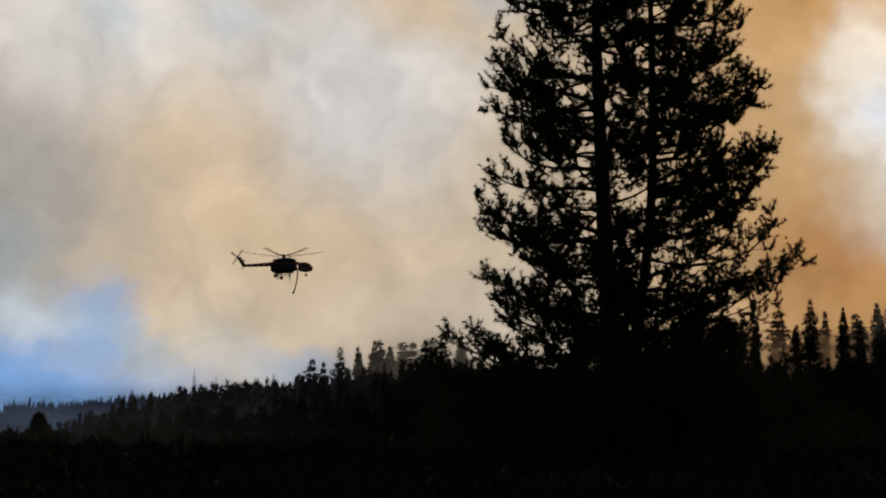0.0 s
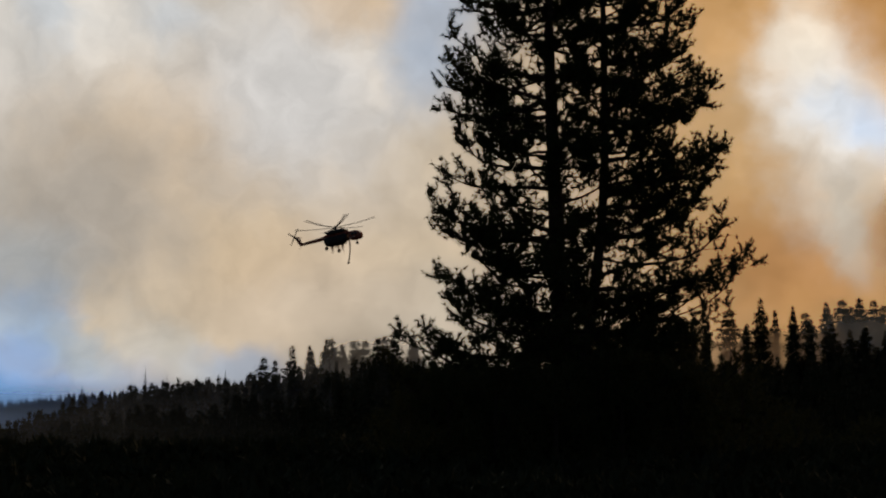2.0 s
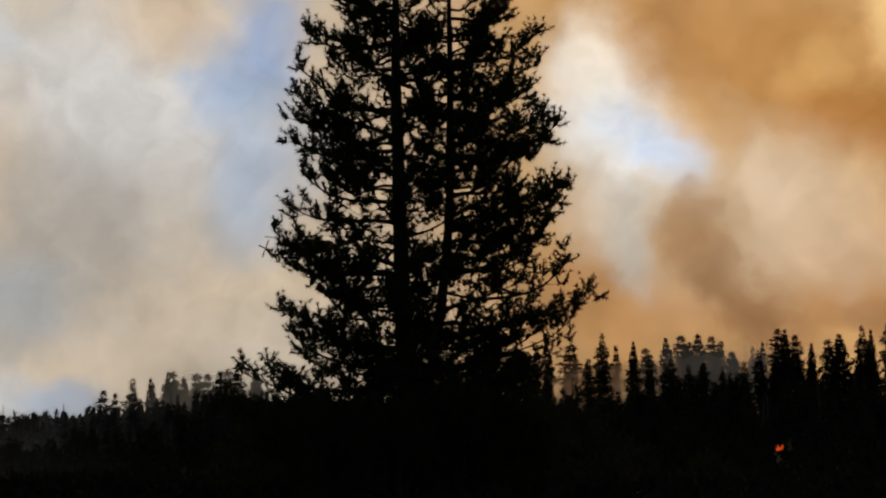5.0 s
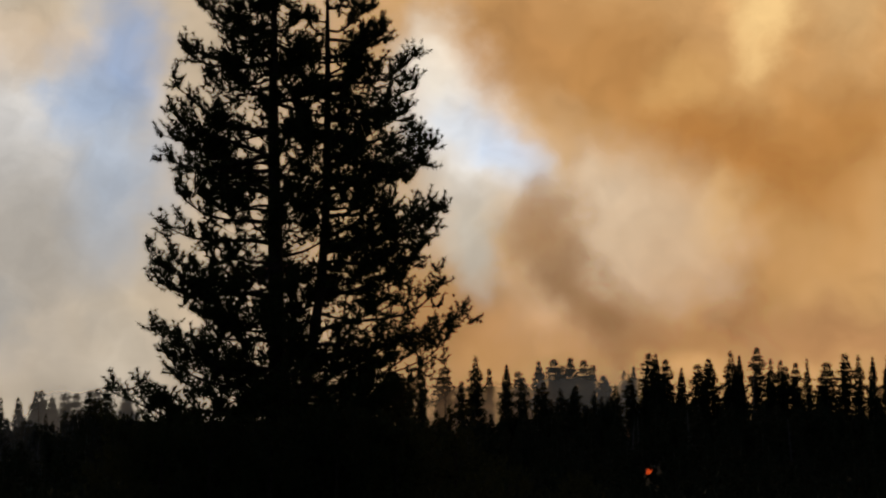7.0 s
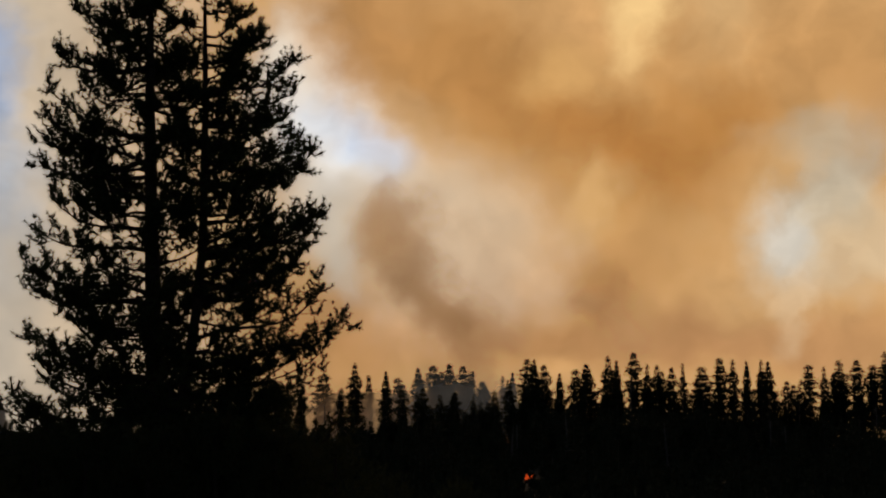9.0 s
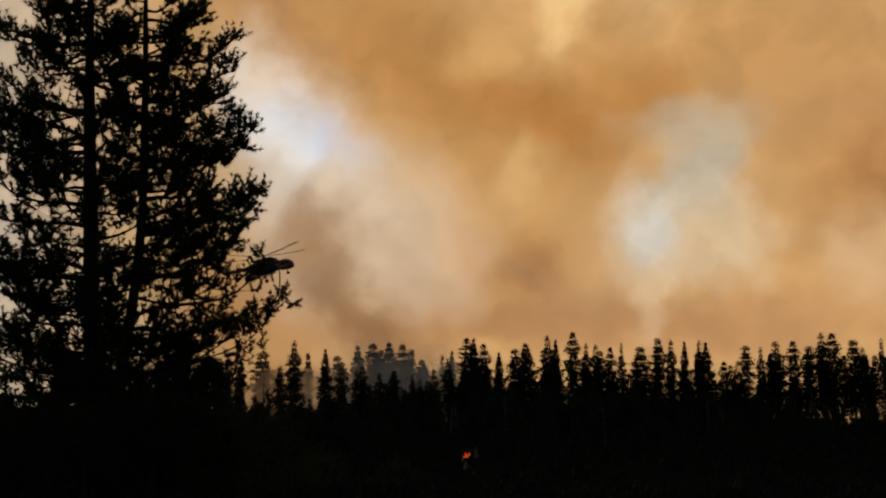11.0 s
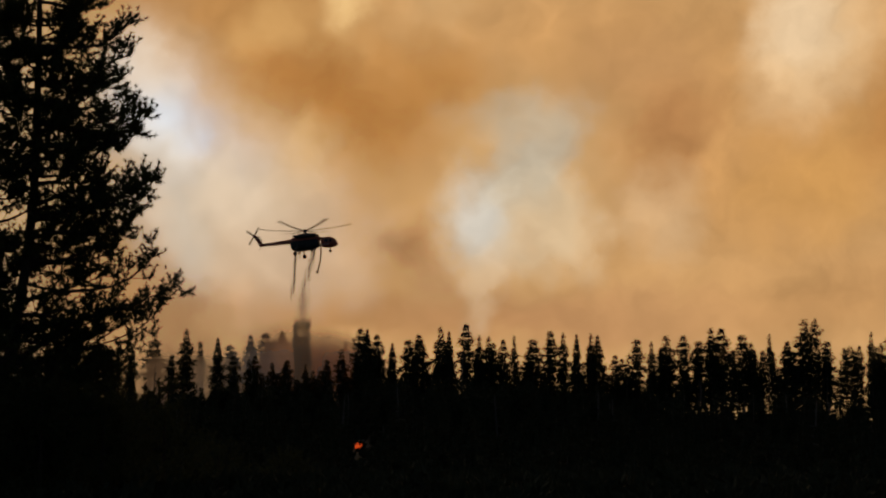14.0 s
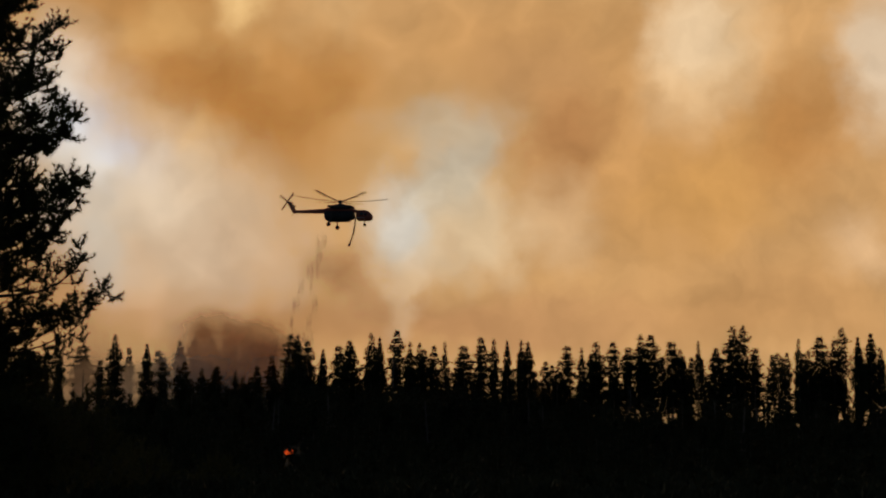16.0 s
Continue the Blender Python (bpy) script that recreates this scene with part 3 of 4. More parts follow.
SLOPE = [(-4.42, 2.38, 3.2), (-4.04, 2.29, 2.1), (-3.55, 2.77, 3.2), (-0.61, 3.02, 2.9), (-0.04, 3.25, 3.2), (-3.22, 2.10, 1.9),
         (-10.88, 0.53, 3.2), (-10.46, 0.68, 2.4), (-9.96, 0.73, 2.7), (-9.32, 1.07, 2.4), (-8.76, 1.07, 2.7), (-8.21, 1.43, 2.4),
         (-7.37, 1.30, 2.1), (-12.24, 0.17, 2.1), (-11.70, 0.30, 2.1), (-5.39, 1.34, 2.4), (-4.83, 1.57, 2.4), (-2.74, 1.76, 2.7)]


def top_limit(b):
    """How high (degrees) the crowns of the lower, nearer rows reach."""
    return float(np.interp(b, (-18, -14.5, -12.4, -10.9, -9, -7, -5, -3, -1, 2, 10, 14, 17.5, 18.4, 24, 27, 40), (-1.2, -0.75, -0.05, 0.5, 0.95, 1.2, 1.35, 1.6, 2.0, 2.1, 2.3, 2.5, 2.6, 2.85, 2.8, 2.4, 2.35)))


def build_forest():
    rng = random.Random(11)
    kinds = []
    specs = [dict(width=3.0, low=0.16, gaps=0.14, levels=46, per=6, size=0.6, shape=0.65, full=2.6), dict(width=2.8, low=0.26, gaps=0.18, levels=44, per=6, size=0.56, shape=0.6, full=3.0),
             dict(width=3.8, low=0.1, gaps=0.12, levels=50, per=7, size=0.66, shape=0.65, full=2.6), dict(width=1.9, low=0.22, gaps=0.15, size=0.5, levels=46, full=2.6, shape=0.7),
             dict(width=2.8, low=0.18, gaps=0.12, shape=0.8, levels=48, per=6, size=0.6, full=2.0), dict(width=3.2, low=0.35, gaps=0.5, levels=44, size=0.5, shape=0.55, full=2.4)]
    labels = ["dark slim lodgepole pine on the burning ridge", "dark tall pine with a high narrow crown", "dark dense pine with a broad ragged crown",
              "thin young pine with a pointed crown", "dark fir with a pointed conical crown", "sparse pine with thin see-through crown"]
    for sp, lab in zip(specs, labels):
        (tv, tf), (cv, cf) = conifer(20.0, rng=rng, **sp)
        kinds.append((mesh_of("trunk", tv, tf, MAT["pole_bark"]), mesh_of("crown", cv, cf, MAT["far_needles"]), sp["width"], lab))
    snag_mesh = mesh_of("dead_trunk", *snag(20.0, rng), MAT["deadwood"])

    def plant(b, d, h, width, k):
        tm, cm, w0, lab = kinds[k]
        p = spot(b, d, -0.3)
        root = thing("pine_tree", pose(*p, 0, 0, rng.uniform(0, 360)) @ Matrix.Diagonal((width / w0, width / w0, h / 20, 1)), lab, "pine tree", "pines of the ridge forest")
        for name, me in (("trunk", tm), ("crown", cm)):
            ob = new(name, me)
            ob.parent = root

    def plant_to(b, el, width, d, k):
        p = spot(b, d)
        plant(b, d, max(4.0, EYE + d * math.tan(radians(el)) - p.z + 0.3), width, k)

    for b, el, w in CREST_A + CREST_B:
        plant_to(b, el, w * 1.15, rng.uniform(380, 394), 3 if w < 2 else rng.choice((0, 0, 1, 2, 4)))
    for b, el, w in SPARSE:
        plant_to(b, el, w * 1.15, 388, 5)
    for b, el, w in BACK:
        plant_to(b, el, w * 1.5, rng.uniform(436, 452), rng.choice((0, 1, 2, 4)))
    for b, el, w in SLOPE:
        plant_to(b, el, w * 1.15, rng.uniform(385, 405), rng.choice((0, 1, 3, 4)))
    # lesser trees that fill the crest between them, in knots with gaps
    for i in range(124):
        b = 9.0 + 30 * (i + rng.random()) / 124
        if 10.5 < b < 17.8 and rng.random() < 0.8:
            continue
        if noise.noise((b * 1.1, 7.0, 0)) < (-0.3 if b > 24.5 else -0.45):
            continue
        plant_to(b, (3.3 if b > 24.5 else 3.5) + rng.uniform(-0.7, 0.55), rng.uniform(1.7, 2.9), rng.uniform(384, 404), rng.choice((0, 0, 1, 1, 3, 4)))
    for i in range(16):
        plant_to(13.9 + 4.2 * (i + rng.random()) / 16, rng.uniform(2.6, 3.35), rng.uniform(2.0, 3.2), rng.uniform(384, 398), rng.choice((0, 1, 3, 4)))
    for i in range(30):
        b = rng.choice((rng.uniform(13.4, 17.8), rng.uniform(10.4, 18), rng.uniform(-3, 1.2)))
        plant_to(b, (2.7 if b < 5 else 3.7) + rng.uniform(-0.5, 0.35), rng.uniform(3.0, 4.6), rng.uniform(432, 452), rng.choice((0, 1, 2, 4)))
    for i in range(90):
        b = -15.0 + 16 * (i + rng.random()) / 90
        plant_to(b, top_limit(b) + rng.uniform(-0.3, 0.5), rng.uniform(1.7, 2.9), rng.uniform(330, 405), rng.choice((0, 1, 3, 3, 4)))
    # the rows below the crest, nearer and lower
    for i in range(30):
        b = 1.0 + 38 * (i + rng.random()) / 30
        d = rng.uniform(300, 388)
        if abs(b - 18.03) < 0.3 and d < 310:
            d = rng.uniform(320, 390)
        plant_to(b, top_limit(b) - abs(rng.gauss(0, 0.55)), rng.uniform(2.2, 4.4), d, rng.choice((0, 0, 1, 2, 2, 3, 4)))
    # bare dead stems among them
    for i in range(64):
        b = rng.choice((rng.uniform(-9, 1), rng.uniform(9, 38)))
        far = i < 30
        p = spot(b, rng.uniform(380, 440) if far else rng.uniform(288, 340), -0.3)
        top = top_limit(b) + (rng.uniform(-0.1, 1.0) if far else rng.uniform(-1.2, 0.0))
        h = max(5, EYE + p.xy.length * math.tan(radians(top)) - p.z)
        root = tagged(new("dead_tree", snag_mesh), "bare grey dead pine stem with broken twigs", "dead tree", "dead stems of the ridge forest")
        root.matrix_basis = pose(*p, rng.uniform(-2, 2), rng.uniform(-2, 2), rng.uniform(0, 360)) @ Matrix.Diagonal((1.3, 1.3, h / 20, 1))
    # the uncounted rest of the wood: the rows below, down the slope to the valley's edge
    moulds = []
    for sp in (dict(width=2.6, low=0.2, full=2.4), dict(width=2.2, low=0.35, full=2.8), dict(width=3.0, low=0.12, full=1.8), dict(width=1.8, low=0.3, full=2.4), dict(width=2.6, low=0.08, full=1.5)):
        (tv, tf), (cv, cf) = conifer(16.0, rng=rng, levels=24, per=4, gaps=0.12, size=1.15, shape=0.7, tuft=2, **sp)
        moulds.append([(np.array([tuple(q) for q in vs]), fs) for vs, fs in ((tv, tf), (cv, cf))])
    wood = [([], []), ([], [])]

    def fill(b, d, top, width):
        p = spot(b, d, -0.3)
        h = EYE + d * math.tan(radians(top)) - p.z
        if h < 2.0:
            return
        mould = rng.choice(moulds)
        a, g = rng.random() * 6.28, width * min(1.3, max(0.35, h / 15))
        c, o = math.cos(a) * g, math.sin(a) * g
        for (verts, faces), (vs, fs) in zip(wood, mould):
            k = len(verts)
            verts.extend(zip((vs[:, 0] * c - vs[:, 1] * o + p.x).tolist(), (vs[:, 0] * o + vs[:, 1] * c + p.y).tolist(), (vs[:, 2] * h / 16 + p.z).tolist()))
            faces.extend(tuple(i + k for i in f) for f in fs)

    for i in range(860):
        b = -17 + 57 * (i + rng.random()) / 860
        d = rng.uniform(300, 392)
        low = 0.5 if b < 3 else 0.8
        if b < 3:
            spire = rng.random() < 0.4
            fill(b, d, top_limit(b) + (rng.uniform(0.1, 0.5) if spire else 0.2 - abs(rng.gauss(0, low))), rng.uniform(0.5, 0.75) if spire else rng.uniform(0.6, 1.0))
        else:
            fill(b, d, top_limit(b) - 0.1 - abs(rng.gauss(0, low)), rng.uniform(0.8, 1.3))
    for i in range(900):
        b = -17 + 57 * (i + rng.random()) / 900
        d = rng.uniform(120, 300)
        top = min(top_limit(b) - (0.5 if b > 3 else 0.2), (1.9 if b > 3 else 1.5) * (d - 120) / 150 + 0.1) - abs(rng.gauss(0, 0.45))
        if abs(b - 18.03) < 0.45 and d < 292:
            top = min(top, -0.15)
        fill(b, d, top, rng.uniform(0.8, 1.2))
    tagged(piece("slope_stems", *wood[0], MAT["pole_bark"]), "pale slim stems of pines crowding the slope", "forest", kind="stuff")
    verts, faces = wood[1]
    for i in range(4200):
        b = -17 + 57 * rng.random()
        d = 41 + 120 * rng.random() ** 1.3 if i < 1500 else rng.uniform(130, 396)
        p = spot(b, d, -0.2)
        h = rng.uniform(0.9, 1.9) * min(1, d / 110) * (1.0 if i < 1500 or d > 375 else 2.0)
        if abs(b - 18.03) < 0.5 and 200 < d < 290:
            h *= 0.15
        w = rng.uniform(1.8, 3.6) * 0.8 * min(1, d / 110)
        for j in range(16):
            s = (j + rng.random()) / 16
            r = w / 2 * min(1, (1 - s) * 1.8 + 0.08)
            a = rng.random() * 6.28
            out = Vector((math.cos(a) * 0.5, math.sin(a) * 0.5, 1.0))
            clump(verts, faces, p + Vector((0, 0, h * (0.05 + 0.95 * s))) + out * r * 0.7, out, 0.8 * min(1, d / 130 + 0.1), rng, 3)
    # low scrub towards the meadow
    for i in range(1300):
        p = spot(-17 + 57 * rng.random(), rng.uniform(33, 52))
        h = rng.uniform(0.2, 0.55)
        for j in range(7):
            a = rng.random() * 6.28
            o = Vector((math.cos(a), math.sin(a), 0)) * rng.uniform(0, 0.4)
            clump(verts, faces, p + o + Vector((0, 0, h * rng.random())), Vector((o.x, o.y, 1.0)), 0.28, rng, 3)
    tagged(piece("forest_understorey", verts, faces, MAT["far_needles"]), "dense dark conifers filling the slope below the ridge", "forest", kind="stuff")


# ---- the twin-stemmed pine before the meadow's edge ----
def needle_tufts(verts, faces, start, d, length, rng, step=0.1, size=0.135, blades=12):
    """A needled twig: tufts of thin blades along its length, turning up towards the tip."""
    n = max(2, int(length / step))
    bend = rng.uniform(0.15, 0.6)
    for k in range(n + 1):
        s = k / n
        c = start + d * length * s + Vector((0, 0, bend * length * s * s))
        dd = (d + Vector((0, 0, 2 * bend * s))).normalized()
        for _ in range(blades):
            q = Vector((rng.gauss(0, 1), rng.gauss(0, 1), rng.gauss(0, 1))).normalized()
            q = (q * 0.9 + dd * 0.6).normalized()
            w = q.cross(Vector((rng.gauss(0, 1), rng.gauss(0, 1), rng.gauss(0, 1)))).normalized() * rng.uniform(0.011, 0.025)
            o = c + dd * rng.uniform(-0.5, 0.5) * step
            l = size * rng.uniform(0.7, 1.25)
            i = len(verts)
            verts.extend((o - w, o + w, o + q * l))
            faces.append((i, i + 1, i + 2))


def limb(start, tip, rng, parent, thick, dense=1.0):
    """One limb with side shoots, twigs and needles; the limb sags, then turns up at the tip."""
    start, tip = Vector(start), Vector(tip)
    tip = tip - (tip - start).normalized() * min(0.12, 0.1 * (tip - start).length)
    l = (tip - start).length
    n = 9
    pts, rad = [], []
    kink = rng.uniform(0.04, 0.16)
    sway = Vector((rng.gauss(0, 1), rng.gauss(0, 1), rng.gauss(0, 0.5))) * 0.06 * l
    for i in range(n):
        s = i / (n - 1)
        p = start.lerp(tip, s) + Vector((0, 0, -kink * l * math.sin(math.pi * s ** 1.3))) + sway * math.sin(2 * math.pi * s)
        pts.append(p)
        rad.append(thick * (1 - 0.88 * s) + 0.006)
    v, f = tube(pts, rad, 5)
    verts, faces = [], []

    def twig(p, d, tl, bare=0.5):
        tv, tf = tube([p, p + d * tl + Vector((0, 0, 0.2 * tl))], [0.013, 0.005], 3)
        m = len(v)
        v.extend(tv)
        f.extend(tuple(a + m for a in q) for q in tf)
        needle_tufts(verts, faces, p + d * tl * bare, d, tl * (1 - bare) + 0.04, rng)

    shoots = int((3 + 2.3 * l) * dense)
    for k in range(shoots):
        s = 0.2 + 0.8 * (k + rng.random()) / shoots
        x = s * (n - 1)
        i = min(int(x), n - 2)
        p = pts[i].lerp(pts[i + 1], x - i)
        along = (pts[i + 1] - pts[i]).normalized()
        side = along.cross(Vector((0, 0, 1))).normalized() * rng.choice((-1, 1))
        d = (along * rng.uniform(0.1, 1.0) + side * rng.uniform(0.0, 0.9) + Vector((0, 0, rng.uniform(-0.9, 1.1)))).normalized()
        sl = rng.uniform(0.5, 1.15) * (1.25 - 0.85 * s) * min(1, 0.5 + l * 0.2)
        end = p + d * sl + Vector((0, 0, 0.15 * sl))
        tv, tf = tube([p, end], [0.018, 0.007], 3)
        m = len(v)
        v.extend(tv)
        f.extend(tuple(a + m for a in q) for q in tf)
        needle_tufts(verts, faces, p.lerp(end, 0.75), d, sl * 0.25 + 0.06, rng)
        for j in range(rng.choice((3, 4, 4, 5))):
            q = p.lerp(end, rng.uniform(0.35, 1.0))
            e = (d * 0.6 + Vector((rng.gauss(0, 0.8), rng.gauss(0, 0.8), rng.uniform(-0.4, 1.0)))).normalized()
            twig(q, e, rng.uniform(0.2, 0.46))
    needle_tufts(verts, faces, pts[-2], (pts[-1] - pts[-2]).normalized(), 0.36, rng)
    # short upright shoots crowd towards the tip
    for j in range(11):
        e = ((pts[-1] - pts[-2]).normalized() * 0.5 + Vector((rng.gauss(0, 0.4), rng.gauss(0, 0.4), rng.uniform(0.2, 1.3)))).normalized()
        x = (n - 1) * (1 - 0.4 * rng.random() ** 1.3) - 0.001
        twig(pts[int(x)].lerp(pts[int(x) + 1], x - int(x)), e, rng.uniform(0.14, 0.3), 0.1)
    br = piece("branch", v, f, MAT["bark"], parent)
    piece("needles", verts, faces, MAT["needles"], br)


# tips of the limbs that stand out: sideways and upward from the foot, in metres
LEFT_TIPS = [(-2.5, 15.5), (-3.1, 14.5), (-3.5, 13.4), (-3.45, 12.6), (-3.7, 11.9), (-3.55, 11.1), (-3.2, 10.0), (-3.7, 9.2), (-3.95, 8.2), (-3.85, 7.3), (-3.9, 6.3), (-3.4, 5.2),
             (-4.2, 4.3), (-4.9, 4.1), (-5.2, 3.3)]
RIGHT_TIPS = [(2.75, 14.9), (3.0, 14.0), (4.0, 13.5), (3.7, 12.7), (4.7, 11.8), (4.2, 11.0), (4.9, 10.0), (4.5, 9.1), (4.2, 8.4), (4.95, 7.6), (5.55, 6.5), (4.5, 5.8), (4.6, 5.0), (3.5, 4.1),
              (4.3, 3.9), (5.6, 3.5)]


def build_near_pine():
    rng = random.Random(4)
    b, d = 5.65, 50.0
    p = spot(b, d, -0.1)
    tree = thing("twin_stemmed_pine", pose(*p, 0, 0, -b), "tall twin-stemmed pine with ragged upturned branches, in dark silhouette", "pine tree")

    def stem_a(z):
        return Vector((float(np.interp(z, (0, 4, 12.5, 19), (0.0, -0.05, -0.32, -0.35))), 0, z))

    def stem_b(z):
        return Vector((float(np.interp(z, (2.2, 4.2, 6.5, 8.7, 13, 18), (0.02, 0.75, 1.1, 1.3, 1.32, 1.25))), float(np.interp(z, (2.2, 6, 18), (0, 0.3, 0.35))), z))

    za = [0, 0.4, 1.5, 3, 5, 7, 9, 11, 13, 15, 17, 19]
    v, f = tube([stem_a(z) for z in za], [0.42, 0.33, 0.29, 0.27, 0.25, 0.235, 0.21, 0.185, 0.15, 0.11, 0.07, 0.02], 12)
    piece("trunk", v, f, MAT["bark"], tree, "", True)
    zb = [2.2, 3.2, 4.2, 5.5, 7, 9, 11, 13, 15, 16.5, 18]
    v, f = tube([stem_b(z) for z in zb], [0.2, 0.2, 0.185, 0.17, 0.155, 0.14, 0.125, 0.105, 0.075, 0.05, 0.015], 10)
    piece("trunk", v, f, MAT["bark"], tree, "", True)
    for x, z in LEFT_TIPS:
        l = abs(x) - 0.2
        limb(stem_a(max(1.0, z - rng.uniform(0.1, 0.5) * l)), (x, rng.uniform(-0.8, 0.8), z), rng, tree, 0.075)
    for x, z in RIGHT_TIPS:
        st = stem_b if z > 6 else stem_a
        o = st(max(1.0, z - rng.uniform(0.15, 0.55) * (x - 1)))
        limb(o, (x * 1.01, rng.uniform(-0.8, 0.8), z), rng, tree, 0.075)
    # lesser limbs that fill the edges
    for x, z in LEFT_TIPS + RIGHT_TIPS:
        for k in range(2):
            q = x * rng.uniform(0.6, 0.95)
            h = z - rng.uniform(-0.2, 0.9)
            if h < 1.5:
                continue
            st = stem_b if x > 0 and h > 5 else stem_a
            limb(st(max(1.0, h - rng.uniform(0.1, 0.4) * abs(q))), (q, rng.uniform(-1.5, 1.5), h), rng, tree, 0.045)
    # the rest of the crown, all round both stems
    for i in range(128):
        z = 1.2 + 17.0 * ((i + rng.random()) / 128) ** 1.05
        on_b = z > 4.5 and rng.random() < 0.45
        st = stem_b if on_b else stem_a
        a = rng.random() * 6.28
        c = math.cos(a)
        reach = float(np.interp(z, (1, 3, 4.5, 9, 13, 15, 17, 19), (4.4, 4.2, 3.4, 3.3, 2.9, 2.2, 1.2, 0.3)))
        if on_b:
            reach *= 1.0 if c > 0 else 0.6
        else:
            reach *= 1.0 if c < 0 else (0.75 if z > 5 else 1.0)
        if c < 0 and 3.4 < z < 5.2:
            reach *= 0.55
        l = reach * rng.uniform(0.4, 1.05)
        o = st(min(z, 17.5 if on_b else 18.6))
        tip = o + Vector((c * l, math.sin(a) * l, l * rng.uniform(-0.12, 0.5)))
        limb(o, tip, rng, tree, 0.03 + 0.012 * l)
    # closer growth where the stems part
    for i in range(16):
        z = rng.uniform(2.2, 5.0)
        a = rng.random() * 6.28
        l = rng.uniform(0.8, 2.4)
        o = (stem_a if rng.random() < 0.6 or z < 4 else stem_b)(z)
        limb(o, o + Vector((math.cos(a) * l, math.sin(a) * l, l * rng.uniform(-0.15, 0.4))), rng, tree, 0.045)
    # short growth close to the upper stems
    for i in range(20):
        z = rng.uniform(5.5, 15.5)
        a = rng.random() * 6.28
        l = rng.uniform(0.6, 1.6)
        o = (stem_a if rng.random() < 0.6 else stem_b)(z)
        limb(o, o + Vector((math.cos(a) * l, math.sin(a) * l, l * rng.uniform(-0.1, 0.6))), rng, tree, 0.03)
    # dense low skirt
    for i in range(46):
        a = rng.random() * 6.28
        l = rng.uniform(1.8, 5.0)
        z = rng.uniform(0.7, 2.6)
        o = stem_a(z)
        limb(o, o + Vector((math.cos(a) * l, math.sin(a) * l, rng.uniform(-0.1, 0.18) * l)), rng, tree, 0.05, 1.5)


def build_saplings():
    """Bushy young pines in the meadow, beside the large pine and farther along."""
    rng = random.Random(9)
    spots = [(1.8, 47, 2.9, 3.6), (3.4, 46, 3.2, 3.4), (7.6, 46.5, 3.4, 3.6), (9.6, 47.5, 3.1, 3.8), (5.4, 45, 3.0, 3.2), (0.2, 52, 2.2, 2.8), (11.6, 52, 3.0, 3.4),
             (-13.35, 150, 5.6, 4.6), (-15.2, 140, 3.2, 4.0), (13.4, 70, 2.4, 3.0), (15.6, 78, 2.2, 3.6)]
    for b, d, h, w in spots:
        p = spot(b, d, -0.05)
        root = thing("young_pine", pose(*p, 0, 0, rng.uniform(0, 360)), "bushy young pine in dark shade in the meadow", "young pine", "young pines in the meadow")
        v, f = tube([(0, 0, h * s) for s in (0, 0.5, 1)], [0.09, 0.06, 0.01], 7)
        piece("trunk", v, f, MAT["bark"], root)
        verts, faces = [], []
        for k in range(1100 if d > 100 else 0):
            s = rng.random()
            a = rng.random() * 6.28
            r = w / 2 * (1 - s ** 2) ** 0.6 * rng.uniform(0.2, 1.0) * (0.75 + 0.25 * math.sin(9 * s + 2 * a))
            clump(verts, faces, Vector((math.cos(a) * r, math.sin(a) * r, h * (0.05 + 0.93 * s))), Vector((math.cos(a), math.sin(a), 0.8)), 0.34, rng, 4)
        for k in range(int(170 * h * w / 10) if d <= 100 else 0):
            s = rng.random()
            a = rng.random() * 6.28
            r = w / 2 * (1 - s ** 1.5) ** 0.7 * rng.uniform(0.35, 1.0)
            o = Vector((math.cos(a) * r, math.sin(a) * r, h * (0.06 + 0.9 * s)))
            dd = Vector((math.cos(a), math.sin(a), rng.uniform(0.2, 1.2))).normalized()
            needle_tufts(verts, faces, o, dd, rng.uniform(0.25, 0.55), rng, 0.14, 0.2, 8)
        piece("crown", verts, faces, MAT["needles"], root)


def build_grass():
    rng = random.Random(3)
    verts, faces = [], []
    for k in range(1500):
        b, d = rng.uniform(-17, -5), rng.uniform(39, 47)
        c = noise.noise((b * 0.7, d * 0.12, 0))
        if c < -0.1 and rng.random() < 0.7:
            continue
        p = spot(b, d)
        h = rng.uniform(0.15, 0.45) * (1 + c)
        a = rng.random() * 6.28
        w = Vector((math.cos(a), math.sin(a), 0)) * 0.025
        i = len(verts)
        verts += [p - w, p + w, p + Vector((rng.gauss(0, 0.12), rng.gauss(0, 0.12), h))]
        faces.append((i, i + 1, i + 2))
    tagged(piece("meadow_grass", verts, faces, MAT["grass"]), "dry yellow-green tufts of meadow grass", "grass", kind="stuff")
    for b, d, h in ((-9.45, 43.5, 0.55), (-13.2, 44.5, 0.4), (-7.6, 45, 0.35)):
        verts, faces = [], []
        for k in range(380):
            a = rng.random() * 6.28
            r = rng.random() ** 0.5 * h * 1.3
            o = Vector((math.cos(a) * r, math.sin(a) * r, 0))
            t = o * 1.25 + Vector((0, 0, h * rng.uniform(0.5, 1.1) * (1.2 - r / h / 1.6)))
            w = Vector((rng.gauss(0, 1), rng.gauss(0, 1), 0)).normalized() * 0.03
            m = o.lerp(t, 0.6)
            i = len(verts)
            verts += [o * 0.3, m - w, t, m + w]
            faces.append((i, i + 1, i + 2, i + 3))
        root = piece("sagebrush", verts, faces, MAT["grass"])
        root.matrix_basis = pose(*spot(b, d), 0, 0, 0)
        tagged(root, "low pale yellow-green bush at the meadow's edge", "bush", "bushes in the meadow")


